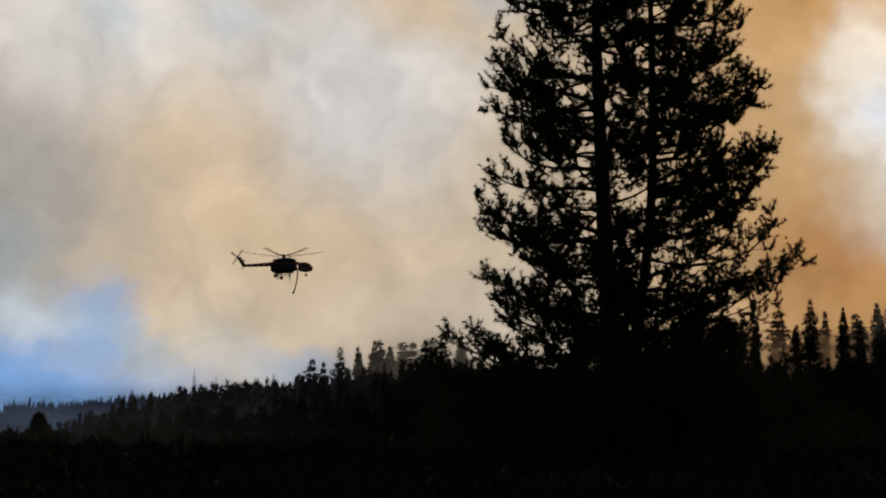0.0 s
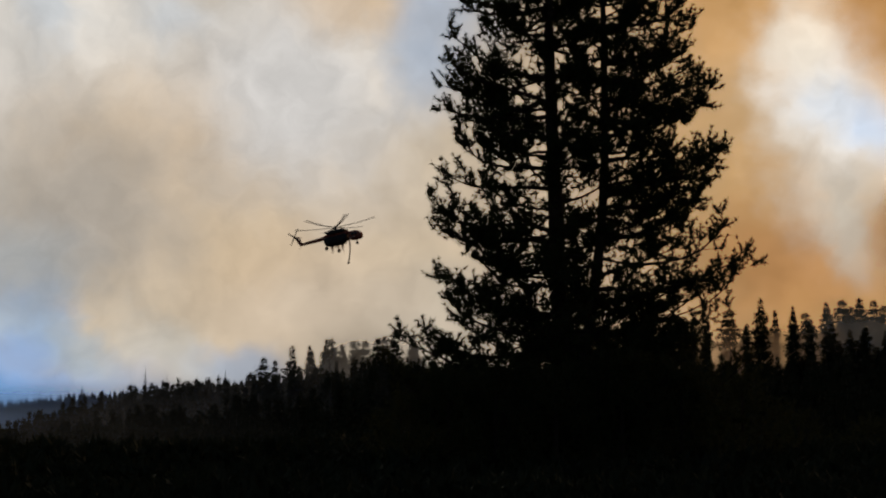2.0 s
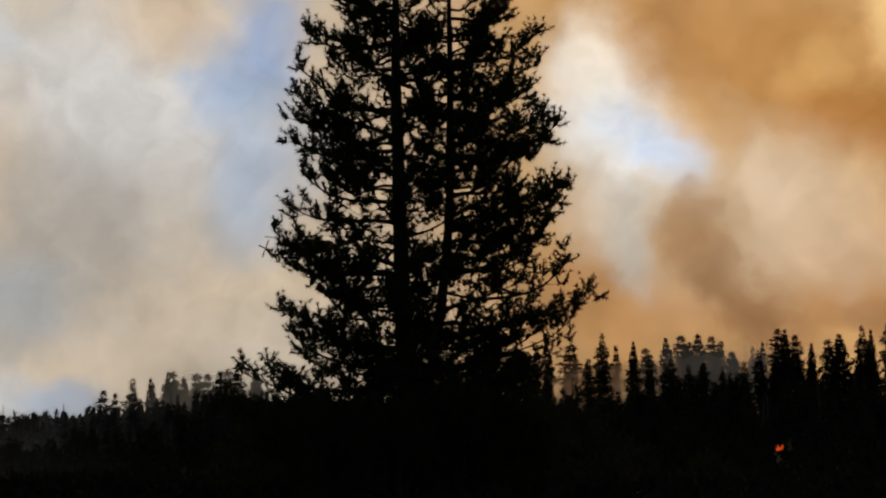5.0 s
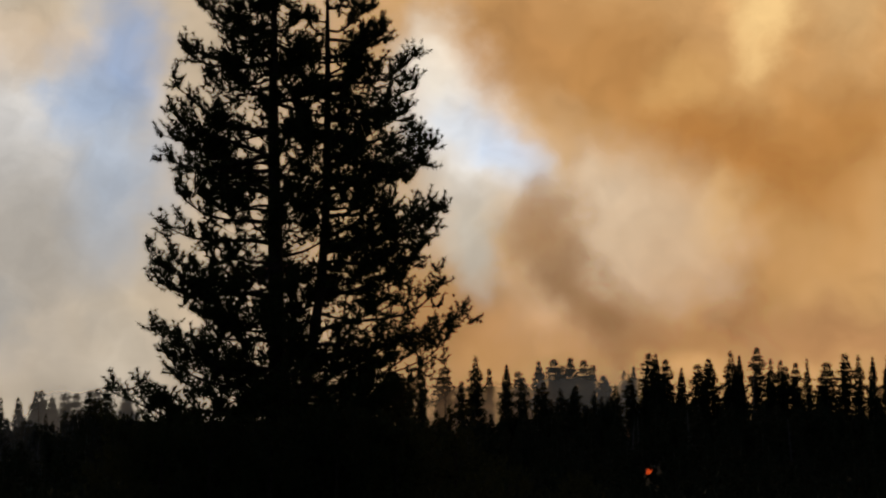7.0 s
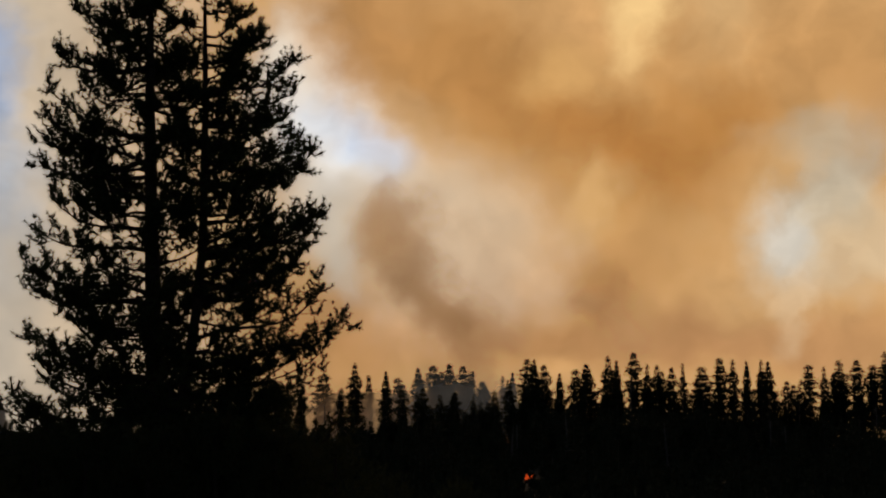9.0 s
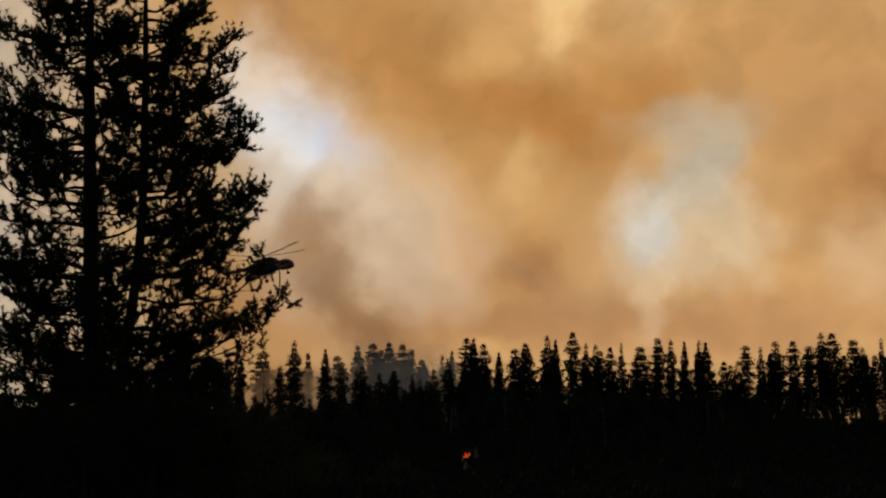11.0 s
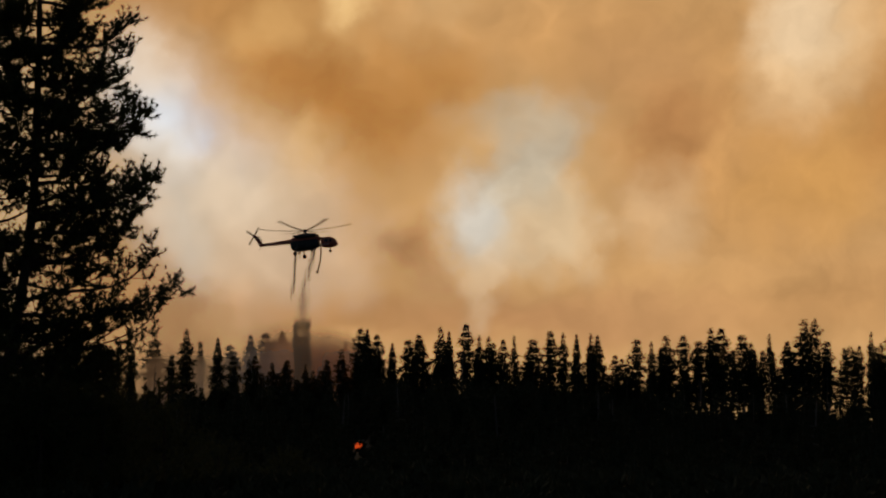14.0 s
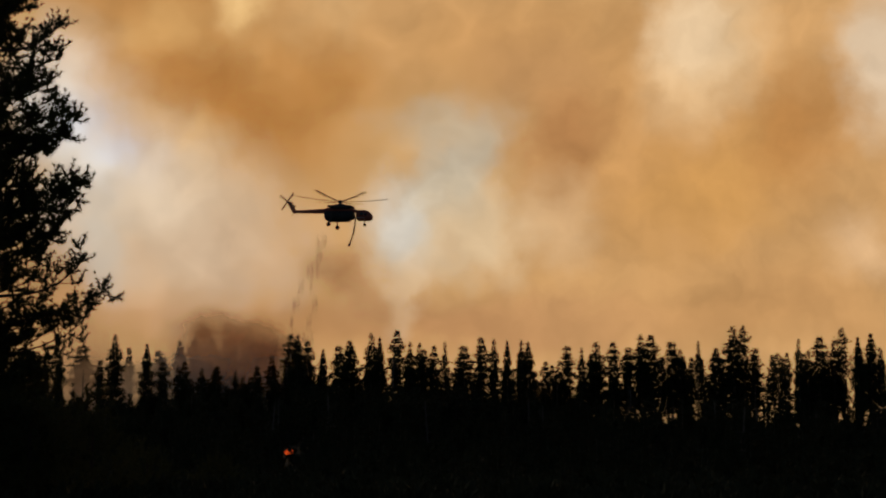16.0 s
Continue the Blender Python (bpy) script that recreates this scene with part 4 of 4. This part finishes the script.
# ---- the helicopter ----
def build_helicopter():
    h = thing("helicopter", pose(0, 0, 0), "heavy red and black skycrane helicopter with a belly water tank", "helicopter")
    # spine and engine deck
    part("spine", loft([(-4.2, 0, -2.3, 0.5, 0.42), (-3.0, 0, -2.0, 0.75, 0.6), (0, 0, -1.9, 0.85, 0.7), (2.8, 0, -2.1, 0.75, 0.55), (4.6, 0, -2.35, 0.6, 0.36)]), MAT["red_paint"], h)
    part("gearbox_fairing", loft([(-2.2, 0, -1.5, 0.4, 0.3), (-1.2, 0, -1.2, 0.8, 0.55), (0.4, 0, -1.05, 0.85, 0.6), (1.6, 0, -1.2, 0.7, 0.5), (2.2, 0, -1.4, 0.4, 0.3)]), MAT["black_paint"], h)
    for s in (-1, 1):
        part("engine", loft([(-1.9, 0.95 * s, -1.35, 0.34, 0.34), (-1.2, 0.9 * s, -1.35, 0.5, 0.5), (1.2, 0.85 * s, -1.35, 0.52, 0.52), (2.5, 0.8 * s, -1.35, 0.48, 0.48), (3.2, 0.8 * s, -1.35, 0.3, 0.3)]), MAT["metal"], h, "grey turbine engine pod")
        part("exhaust_pipe", rod((-1.7, 1.0 * s, -1.3), (-2.5, 1.45 * s, -1.15), 0.3, 12), MAT["black_paint"], h)
    # tank under the spine
    part("water_tank", loft([(-3.5, 0, -3.1, 0.75, 0.75), (-3.1, 0, -3.3, 1.15, 1.1), (-1.5, 0, -3.4, 1.3, 1.15), (1.8, 0, -3.4, 1.3, 1.15), (3.1, 0, -3.25, 1.15, 1.0), (3.5, 0, -3.0, 0.8, 0.7)], 20, 4), MAT["black_paint"], h, "black belly water tank")
    for s in (-1, 1):
        part("tank_door", box(-2.6, 2.6, 0.1 * s - 0.45 + 0.5 * s, 0.1 * s + 0.45 + 0.5 * s, -4.66, -4.58, 0.02), MAT["metal"], h)
        part("tank_strap", box(-1.6, -1.45, 1.24 * s - 0.06, 1.24 * s + 0.08, -4.3, -2.2, 0.02), MAT["metal"], h)
    # cab
    cab = part("cab", loft([(4.25, 0, -3.2, 0.85, 1.05), (4.7, 0, -3.25, 1.05, 1.25), (6.2, 0, -3.3, 1.08, 1.3), (7.1, 0, -3.45, 1.0, 1.1), (7.7, 0, -3.65, 0.75, 0.72), (8.0, 0, -3.8, 0.35, 0.35)], 20, 3.2), MAT["red_paint"], h)
    for s in (-1, 1):
        part("side_window", box(5.2, 6.1, 1.06 * s - 0.03, 1.06 * s + 0.03, -3.35, -2.65, 0.02), MAT["glass"], cab)
        part("door_window", box(6.3, 6.95, 1.03 * s - 0.04, 1.03 * s + 0.04, -3.4, -2.75, 0.02), MAT["glass"], cab)
        bm = box(-0.04, 0.04, -0.4, 0.4, -0.36, 0.36, 0.02)
        bmesh.ops.transform(bm, matrix=pose(7.42, 0.43 * s, -3.05, 0, -38, 18 * s), verts=bm.verts)
        part("windscreen", bm, MAT["glass"], cab)
    part("chin_window", box(7.3, 7.75, -0.4, 0.4, -4.3, -4.22, 0.02), MAT["glass"], cab)
    part("cab_stripe", box(4.6, 6.4, -1.1, 1.1, -3.95, -3.8, 0.02), MAT["white_paint"], cab)
    # boom and tail
    part("tail_boom", loft([(-3.6, 0, -2.2, 0.55, 0.56), (-6, 0, -2.25, 0.45, 0.48), (-9, 0, -2.3, 0.36, 0.4), (-11.2, 0, -2.3, 0.3, 0.34)], 14), MAT["red_paint"], h)
    bm = bmesh.new()
    prof = [(-10.6, -2.1), (-11.0, -2.75), (-11.5, -2.6), (-13.15, 0.1), (-12.85, 0.3), (-12.35, 0.15)]
    for y in (-0.13, 0.13):
        bm.faces.new([bm.verts.new((x, y, z)) for x, z in prof])
    bm.verts.ensure_lookup_table()
    for i in range(6):
        j = (i + 1) % 6
        bm.faces.new((bm.verts[i], bm.verts[j], bm.verts[j + 6], bm.verts[i + 6]))
    bmesh.ops.bevel(bm, geom=bm.edges[:], offset=0.05, segments=2, affect="EDGES")
    part("tail_fin", bm, MAT["red_paint"], h)
    part("stabiliser", box(-12.9, -12.2, 0.1, 2.3, -0.02, 0.1, 0.03), MAT["red_paint"], h)
    part("tail_skid", rod((-11.1, 0, -2.6), (-11.9, 0, -3.35), 0.05), MAT["metal"], h)
    tail = part("tail_rotor", rod((-12.7, -0.15, 0.05), (-12.7, -0.62, 0.05), 0.18, 12), MAT["metal"], h)
    tail.data.transform(Matrix.Translation((12.7, 0.5, -0.05)))
    for k in range(4):
        bm = box(0.2, 2.4, -0.03, 0.03, -0.17, 0.17, 0.02)
        bmesh.ops.transform(bm, matrix=Matrix.Rotation(math.pi / 2 * k, 4, "Y"), verts=bm.verts)
        part("tail_blade", bm, MAT["blade"], tail)
    # landing gear
    for s in (-1, 1):
        leg = part("gear_leg", rod((-1.2, 1.1 * s, -2.6), (-1.5, 2.9 * s, -5.4), 0.13, 10), MAT["metal"], h)
        part("gear_brace", rod((0.2, 1.2 * s, -2.4), (-1.4, 2.6 * s, -4.7), 0.07, 8), MAT["metal"], h)
        part("wheel", wheel_mesh(-1.5, 3.0 * s, -5.65, 0.52, 0.32), MAT["rubber"], leg)
    nose = part("nose_leg", rod((6.2, 0, -4.4), (6.2, 0, -5.3), 0.09, 10), MAT["metal"], h)
    for s in (-1, 1):
        part("nose_wheel", wheel_mesh(6.2, 0.2 * s, -5.45, 0.33, 0.18), MAT["rubber"], nose)
    # suction hose
    v, f = tube([(3.55, 0.3, -3.3), (3.75, 0.3, -4.2), (3.7, 0.3, -5.6), (3.45, 0.3, -7.2), (3.0, 0.3, -8.8), (2.6, 0.3, -9.9)], [0.17] * 6, 10)
    hose = piece("suction_hose", v, f, MAT["hose"], h, "hanging dark suction hose", True)
    part("pump_head", rod((2.62, 0.3, -9.7), (2.45, 0.3, -10.35), 0.27, 12), MAT["metal"], hose)
    # main rotor
    part("mast", rod((0, 0, -1.0), (0, 0, -0.1), 0.28, 14), MAT["metal"], h)
    rotor = part("main_rotor", rod((0, 0, -0.3), (0, 0, 0.35), 0.5, 16, 0.3), MAT["metal"], h)
    for k in range(6):
        bm = bmesh.new()
        xs = [0.4, 1.2, 1.5, 4, 7, 9.5, 10.97]
        top, low = [], []
        for x in xs:
            droop = 1.0 * (x / 11) ** 2
            c = 0.16 if x < 1.4 else 0.36
            top.append([bm.verts.new((x, y, 0.05 + droop + (0.05 if abs(y) < c * 0.8 else 0))) for y in (-c, -c * 0.3, c)])
            low.append([bm.verts.new((x, y, 0.02 + droop)) for y in (-c, -c * 0.3, c)])
        for a, b, e, g in zip(top, top[1:], low, low[1:]):
            for i in range(2):
                bm.faces.new((a[i], b[i], b[i + 1], a[i + 1]))
                bm.faces.new((e[i], e[i + 1], g[i + 1], g[i]))
            bm.faces.new((a[0], e[0], g[0], b[0]))
            bm.faces.new((a[2], b[2], g[2], e[2]))
        bmesh.ops.transform(bm, matrix=Matrix.Rotation(math.pi / 3 * k, 4, "Z"), verts=bm.verts)
        part("rotor_blade", bm, MAT["blade"], rotor)
    return h, rotor, tail


def wheel_mesh(x, y, z, r, w):
    bm = bmesh.new()
    prof = [(r * 0.3, -w * 0.35), (r * 0.62, -w * 0.4), (r * 0.85, -w * 0.5), (r, -w * 0.28), (r, w * 0.28), (r * 0.85, w * 0.5), (r * 0.62, w * 0.4), (r * 0.3, w * 0.35)]
    rings = [[bm.verts.new((x + q * math.cos(2 * math.pi * k / 16), y + o, z + q * math.sin(2 * math.pi * k / 16))) for k in range(16)] for q, o in prof]
    for a, b in zip(rings, rings[1:]):
        for k in range(16):
            bm.faces.new((a[k], a[(k + 1) % 16], b[(k + 1) % 16], b[k]))
    bm.faces.new(rings[0])
    bm.faces.new(rings[-1][::-1])
    return bm


# seconds, bearing, height (degrees), distance (metres), turn towards the viewer, nose up, bank
FLIGHT = [(0, -5.40, 5.84, 455, 16, 1, 0), (0.5, -4.55, 6.05, 453, 18, 2, 0), (1, -3.68, 6.31, 450, 23, 4, 0), (1.5, -2.88, 6.54, 447, 29, 7, 0),
          (2, -2.05, 6.76, 444, 33, 9, 0), (2.5, -1.27, 7.02, 440, 35, 11, 0)]
FLIGHT += [(3, -0.51, 7.30, 437, 37, 11, 0), (4.2, 1.15, 7.5, 432, 36, 10, 0), (6, 3.7, 7.5, 427, 34, 9, 0), (8, 6.7, 7.35, 422, 32, 9, 0), (9.6, 9.05, 7.22, 417, 31, 9, 0),
           (11, 11.18, 7.13, 412, 30, 9, 0), (11.5, 12.02, 7.04, 410, 29, 9, 0)]
FLIGHT += [(12, 12.85, 7.06, 408, 27, 8, 0), (12.5, 13.67, 7.10, 405, 25, 8, 0), (13, 14.47, 7.20, 403, 24, 7, 0), (13.5, 15.29, 7.41, 400, 23, 6, 0), (14, 16.15, 7.64, 397, 22, 4, 0),
           (14.5, 17.01, 7.92, 394, 22, 2, 0), (15, 17.87, 8.21, 391, 22, 1, 0), (15.5, 18.82, 8.53, 388, 21, 0, 0), (16, 19.69, 8.86, 385, 20, -2, 0)]


def flight_pose(t):
    c = [np.interp(t, [r[0] for r in FLIGHT], [r[k] for r in FLIGHT]) for k in range(1, 7)]
    b, e, d, turn, up, bank = (float(x) for x in c)
    a = radians(b)
    return pose(d * math.sin(a), d * math.cos(a), EYE + d * math.tan(radians(e)), bank, -up, -(b + turn))


# ---- falling water ----
def water_slug(width, depth, height, count, rng, fine=1.0):
    """A torn block of falling water: many stretched drops and threads."""
    verts, faces = [], []
    for k in range(count):
        c = Vector((rng.uniform(-1, 1) * width / 2, rng.gauss(0, 0.3) * depth / 2, rng.gauss(0, 0.5) * height))
        if fine < 1:
            c.x = max(-0.9, min(0.9, rng.gauss(0, 0.36))) * width / 2
        r, l = rng.uniform(0.01, 0.028) * fine, rng.uniform(0.4, 1.4) * fine
        i = len(verts)
        verts += [c + Vector((r, 0, 0)), c + Vector((-r * 0.5, r * 0.8, 0)), c + Vector((-r * 0.5, -r * 0.8, 0)), c + Vector((0, 0, l)), c - Vector((0, 0, l * 0.5))]
        faces += [(i, i + 1, i + 3), (i + 1, i + 2, i + 3), (i + 2, i, i + 3), (i + 1, i, i + 4), (i + 2, i + 1, i + 4), (i, i + 2, i + 4)]
    return mesh_of("water", verts, faces, MAT["water"])


def build_water():
    """The load of the tank in rigid pieces: first a wide curtain, then two thin streams."""
    rng = random.Random(8)
    curtain = [water_slug(4.4, 1.6, 1.5, 640, rng) for _ in range(4)]
    stream = [water_slug(0.6, 0.5, 2.4, 240, rng, 0.5) for _ in range(4)]
    narrow = [water_slug(4.6, 2.6, 2.4, 520, rng, 0.5) for _ in range(3)]
    drops = [water_slug(1.2, 1.1, 2.2, 170, rng, 0.42) for _ in range(3)]
    load = []
    t, k = 11.42, 0
    while t < 13.2:
        ob = tagged(new("water_curtain", curtain[k % 4] if t < 12.8 else narrow[k % 3]), "sheet of grey water falling from the tank", "falling water", "water dropped from the tank")
        load.append((ob, t, 0.0, 0.04))
        t += 0.085
        k += 1
    t = 13.2
    while t < 15.6:
        for x in (-2.3, 2.3) if t < 14.7 else (-2.3,):
            ob = tagged(new("water_stream", stream[k % 4] if t < 14.0 else drops[k % 3]), "thin thread of grey water trailing from the tank", "falling water", "water dropped from the tank")
            load.append((ob, t, x + rng.gauss(0, 0.12), rng.uniform(0.15, 0.3) if x < 0 and t < 14.4 else rng.uniform(0.8, 1.1)))
            k += 1
        t += 0.07
    return load


def water_rows(t0, x, drag):
    """In the tank until t0, then falling away and left behind by the flight, down into the wood."""
    rows = []
    inside = pose(x * 0.7, 0, -3.4)
    for t in (0, 0.5, 1, 1.5, 2, 2.5, 3, 4.2, 6, 8, 9.6, 11, 11.5, 12, 12.5, 13, 13.5, 14, 14.5, 15, 15.5):
        if t < t0 - 0.02:
            rows.append((t, flight_pose(t) @ inside))
    start = flight_pose(t0)
    p0 = (start @ pose(x, 0, -3.4)).translation
    vel = (flight_pose(t0 + 0.2).translation - start.translation) / 0.2
    rz = math.degrees(start.to_euler().z)
    floor = land(p0.x, p0.y) - 2.0
    for j in range(24):
        s = j * 0.2
        drift = vel * (1 - math.exp(-drag * s)) / drag
        z = p0.z - 8 * s - 4 * s * s if s < 1.4 else p0.z - 19.04 - 17.0 * (s - 1.4)
        at = Vector((p0.x + drift.x, p0.y + drift.y, max(z, floor)))
        if t0 + s > 16:
            break
        rows.append((t0 + s, pose(*at, 0, 0, rz)))
        if z <= floor:
            break
    if rows[-1][0] < 16:
        rows.append((16.0, rows[-1][1]))
    return rows


# ---- fire and drifting smoke ----
def build_fire():
    rng = random.Random(2)
    p = spot(18.03, 285)
    h0 = EYE + 285 * math.tan(radians(0.32)) - p.z
    f = thing("fire", pose(*p, 0, 0, -18), "small orange flames burning among the trees", "fire")
    v, q = tube([(0, 0, 0), (0.1, 0, h0 * 0.5), (0, 0, h0 + 0.4)], [0.22, 0.17, 0.1], 7)
    piece("burning_stump", v, q, MAT["char"], f, "charred stump")
    flames = []
    for k in range(7):
        x, w, hh = rng.uniform(-0.6, 0.6), rng.uniform(0.16, 0.3), rng.uniform(0.4, 0.95)
        z0 = h0 + rng.uniform(-0.7, 0.3)
        v, q = tube([(x, 0, z0 - 0.3), (x + 0.05, 0, z0), (x + rng.uniform(-0.15, 0.15), 0, z0 + hh * 0.55), (x + rng.uniform(-0.3, 0.3), 0, z0 + hh)], [0.05, w, w * 0.6, 0.02], 8)
        flames.append(piece("flame", v, q, MAT["flame"], f, "glowing orange flame", True))
    return f, flames


def smoke_piece(material, label, bearing, el, d, width, height, seed):
    """A billow of smoke, also a sheet of painted haze: lumpy, bowed, soft at its rim."""
    verts, faces = [], []
    n = 18
    for j in range(n + 1):
        for i in range(n + 1):
            x, z = (i / n - 0.5) * width, (j / n - 0.5) * height
            r = min(1, math.hypot(i / n - 0.5, j / n - 0.5) * 2)
            verts.append((x, -0.12 * width * (1 - r * r) + 0.05 * width * noise.noise((x * 0.08 + seed, z * 0.08, seed)), z))
    for j in range(n):
        for i in range(n):
            if math.hypot((i + 0.5) / n - 0.5, (j + 0.5) / n - 0.5) > 0.53:
                continue
            a = j * (n + 1) + i
            faces.append((a, a + 1, a + n + 2, a + n + 1))
    ob = piece("smoke_billow", verts, faces, MAT[material], None, "", True)
    a = radians(bearing)
    ob.matrix_basis = pose(d * math.sin(a), d * math.cos(a), EYE + d * math.tan(radians(el)), 0, 0, -bearing)
    return tagged(ob, label, "smoke", "smoke drifting over the ridge")


# material, label, d, width, height, then bearing and height at the start and at the end
PUFFS = [("smoke_brown", "brown smoke boiling up behind the ridge trees", 428, 56, 30, 17.4, 0.6, 15.9, 3.8),
         ("smoke_brown", "brown smoke boiling up behind the ridge trees", 431, 40, 26, 18.4, 0.9, 17.1, 3.6),
         ("smoke_tan", "tan smoke hanging between the trees", 424, 70, 26, 13.0, 2.2, 12.2, 2.5),
         ("smoke_pale", "pale grey smoke between the trees", 422, 80, 28, -0.6, 2.1, -1.2, 2.3),
         ("smoke_grey", "pale grey smoke between the trees", 420, 60, 32, 15.4, 2.7, 15.0, 2.9),
         ("smoke_grey", "pale grey smoke between the trees", 424, 44, 28, 17.9, 2.8, 17.4, 3.0),
         ("smoke_pale", "pale grey smoke between the trees", 415, 70, 16, -6.6, 0.8, -7.6, 1.0),
         ("smoke_tan", "tan smoke hanging between the trees", 434, 100, 30, 8.5, 2.2, 7.5, 2.5),
         ("smoke_thin", "thin grey smoke drifting before the slope", 296, 120, 24, -6.5, 0.2, -7.5, 0.4),
         ("smoke_veil", "thin grey smoke drifting before the slope", 345, 110, 26, -4.0, 0.9, -5.0, 1.1),
         # added haze sheet that lightens the dark near slope
         ("haze_film", "faint film of haze added to lighten the valley's edge", 116, 46, 10, -10.0, -0.2, -11.0, -0.1),
         # blue sheet standing in for the haze of distance before the far ridge
         ("haze_blue", "thin sheet tinted blue as distance haze over the far valley", 1300, 620, 90, -13.5, 0.2, -14.0, 0.2)]


def build_puffs():
    out = []
    for k, (mat, lab, d, w, h, b0, e0, b1, e1) in enumerate(PUFFS):
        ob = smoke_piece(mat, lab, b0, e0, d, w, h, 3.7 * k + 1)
        rows = []
        for t in (0, 4, 8, 11, 13, 14.5, 16):
            s = t / 16 if k > 1 else min(1.0, max(0.0, (t - 11) / 4))
            b, e = b0 + (b1 - b0) * s, e0 + (e1 - e0) * s
            a = radians(b)
            rows.append((t, pose(d * math.sin(a), d * math.cos(a), EYE + d * math.tan(radians(e)), 0, 0, -b)))
        out.append((ob, rows))
    return out


build_ground()
smoke_sky = build_sky_smoke()
smoke_banks = build_smoke_banks()
build_far_ridge()
build_forest()
build_near_pine()
build_saplings()
build_grass()
copter, main_rotor, tail_rotor = build_helicopter()
water_load = build_water()
fire_thing, flame_parts = build_fire()
puffs = build_puffs()


def motions():
    walk(copter, [(r[0], flight_pose(r[0])) for r in FLIGHT])
    ticks = [i / 30 for i in range(481)]
    walk(main_rotor, [(t, pose(0, 0, 0, 0, 0, 20 + 1110 * t)) for t in ticks])
    walk(tail_rotor, [(t, pose(-12.7, -0.5, 0.05, 0, 35 + 2340 * t, 0)) for t in ticks])
    for ob, t0, x, drag in water_load:
        walk(ob, water_rows(t0, x, drag))
    walk(smoke_sky, [(t, pose(0, 0, EYE, 0, 0, 0.25 * (t - 7.5))) for t in (0, 8, 16)])
    for ob, rows in smoke_banks + puffs:
        walk(ob, rows)
    rng = random.Random(6)
    for fl in flame_parts:
        walk(fl, [(t * 0.4, pose(rng.gauss(0, 0.08), 0, rng.gauss(0, 0.15), 0, rng.gauss(0, 6), 0)) for t in range(41)])


motions()
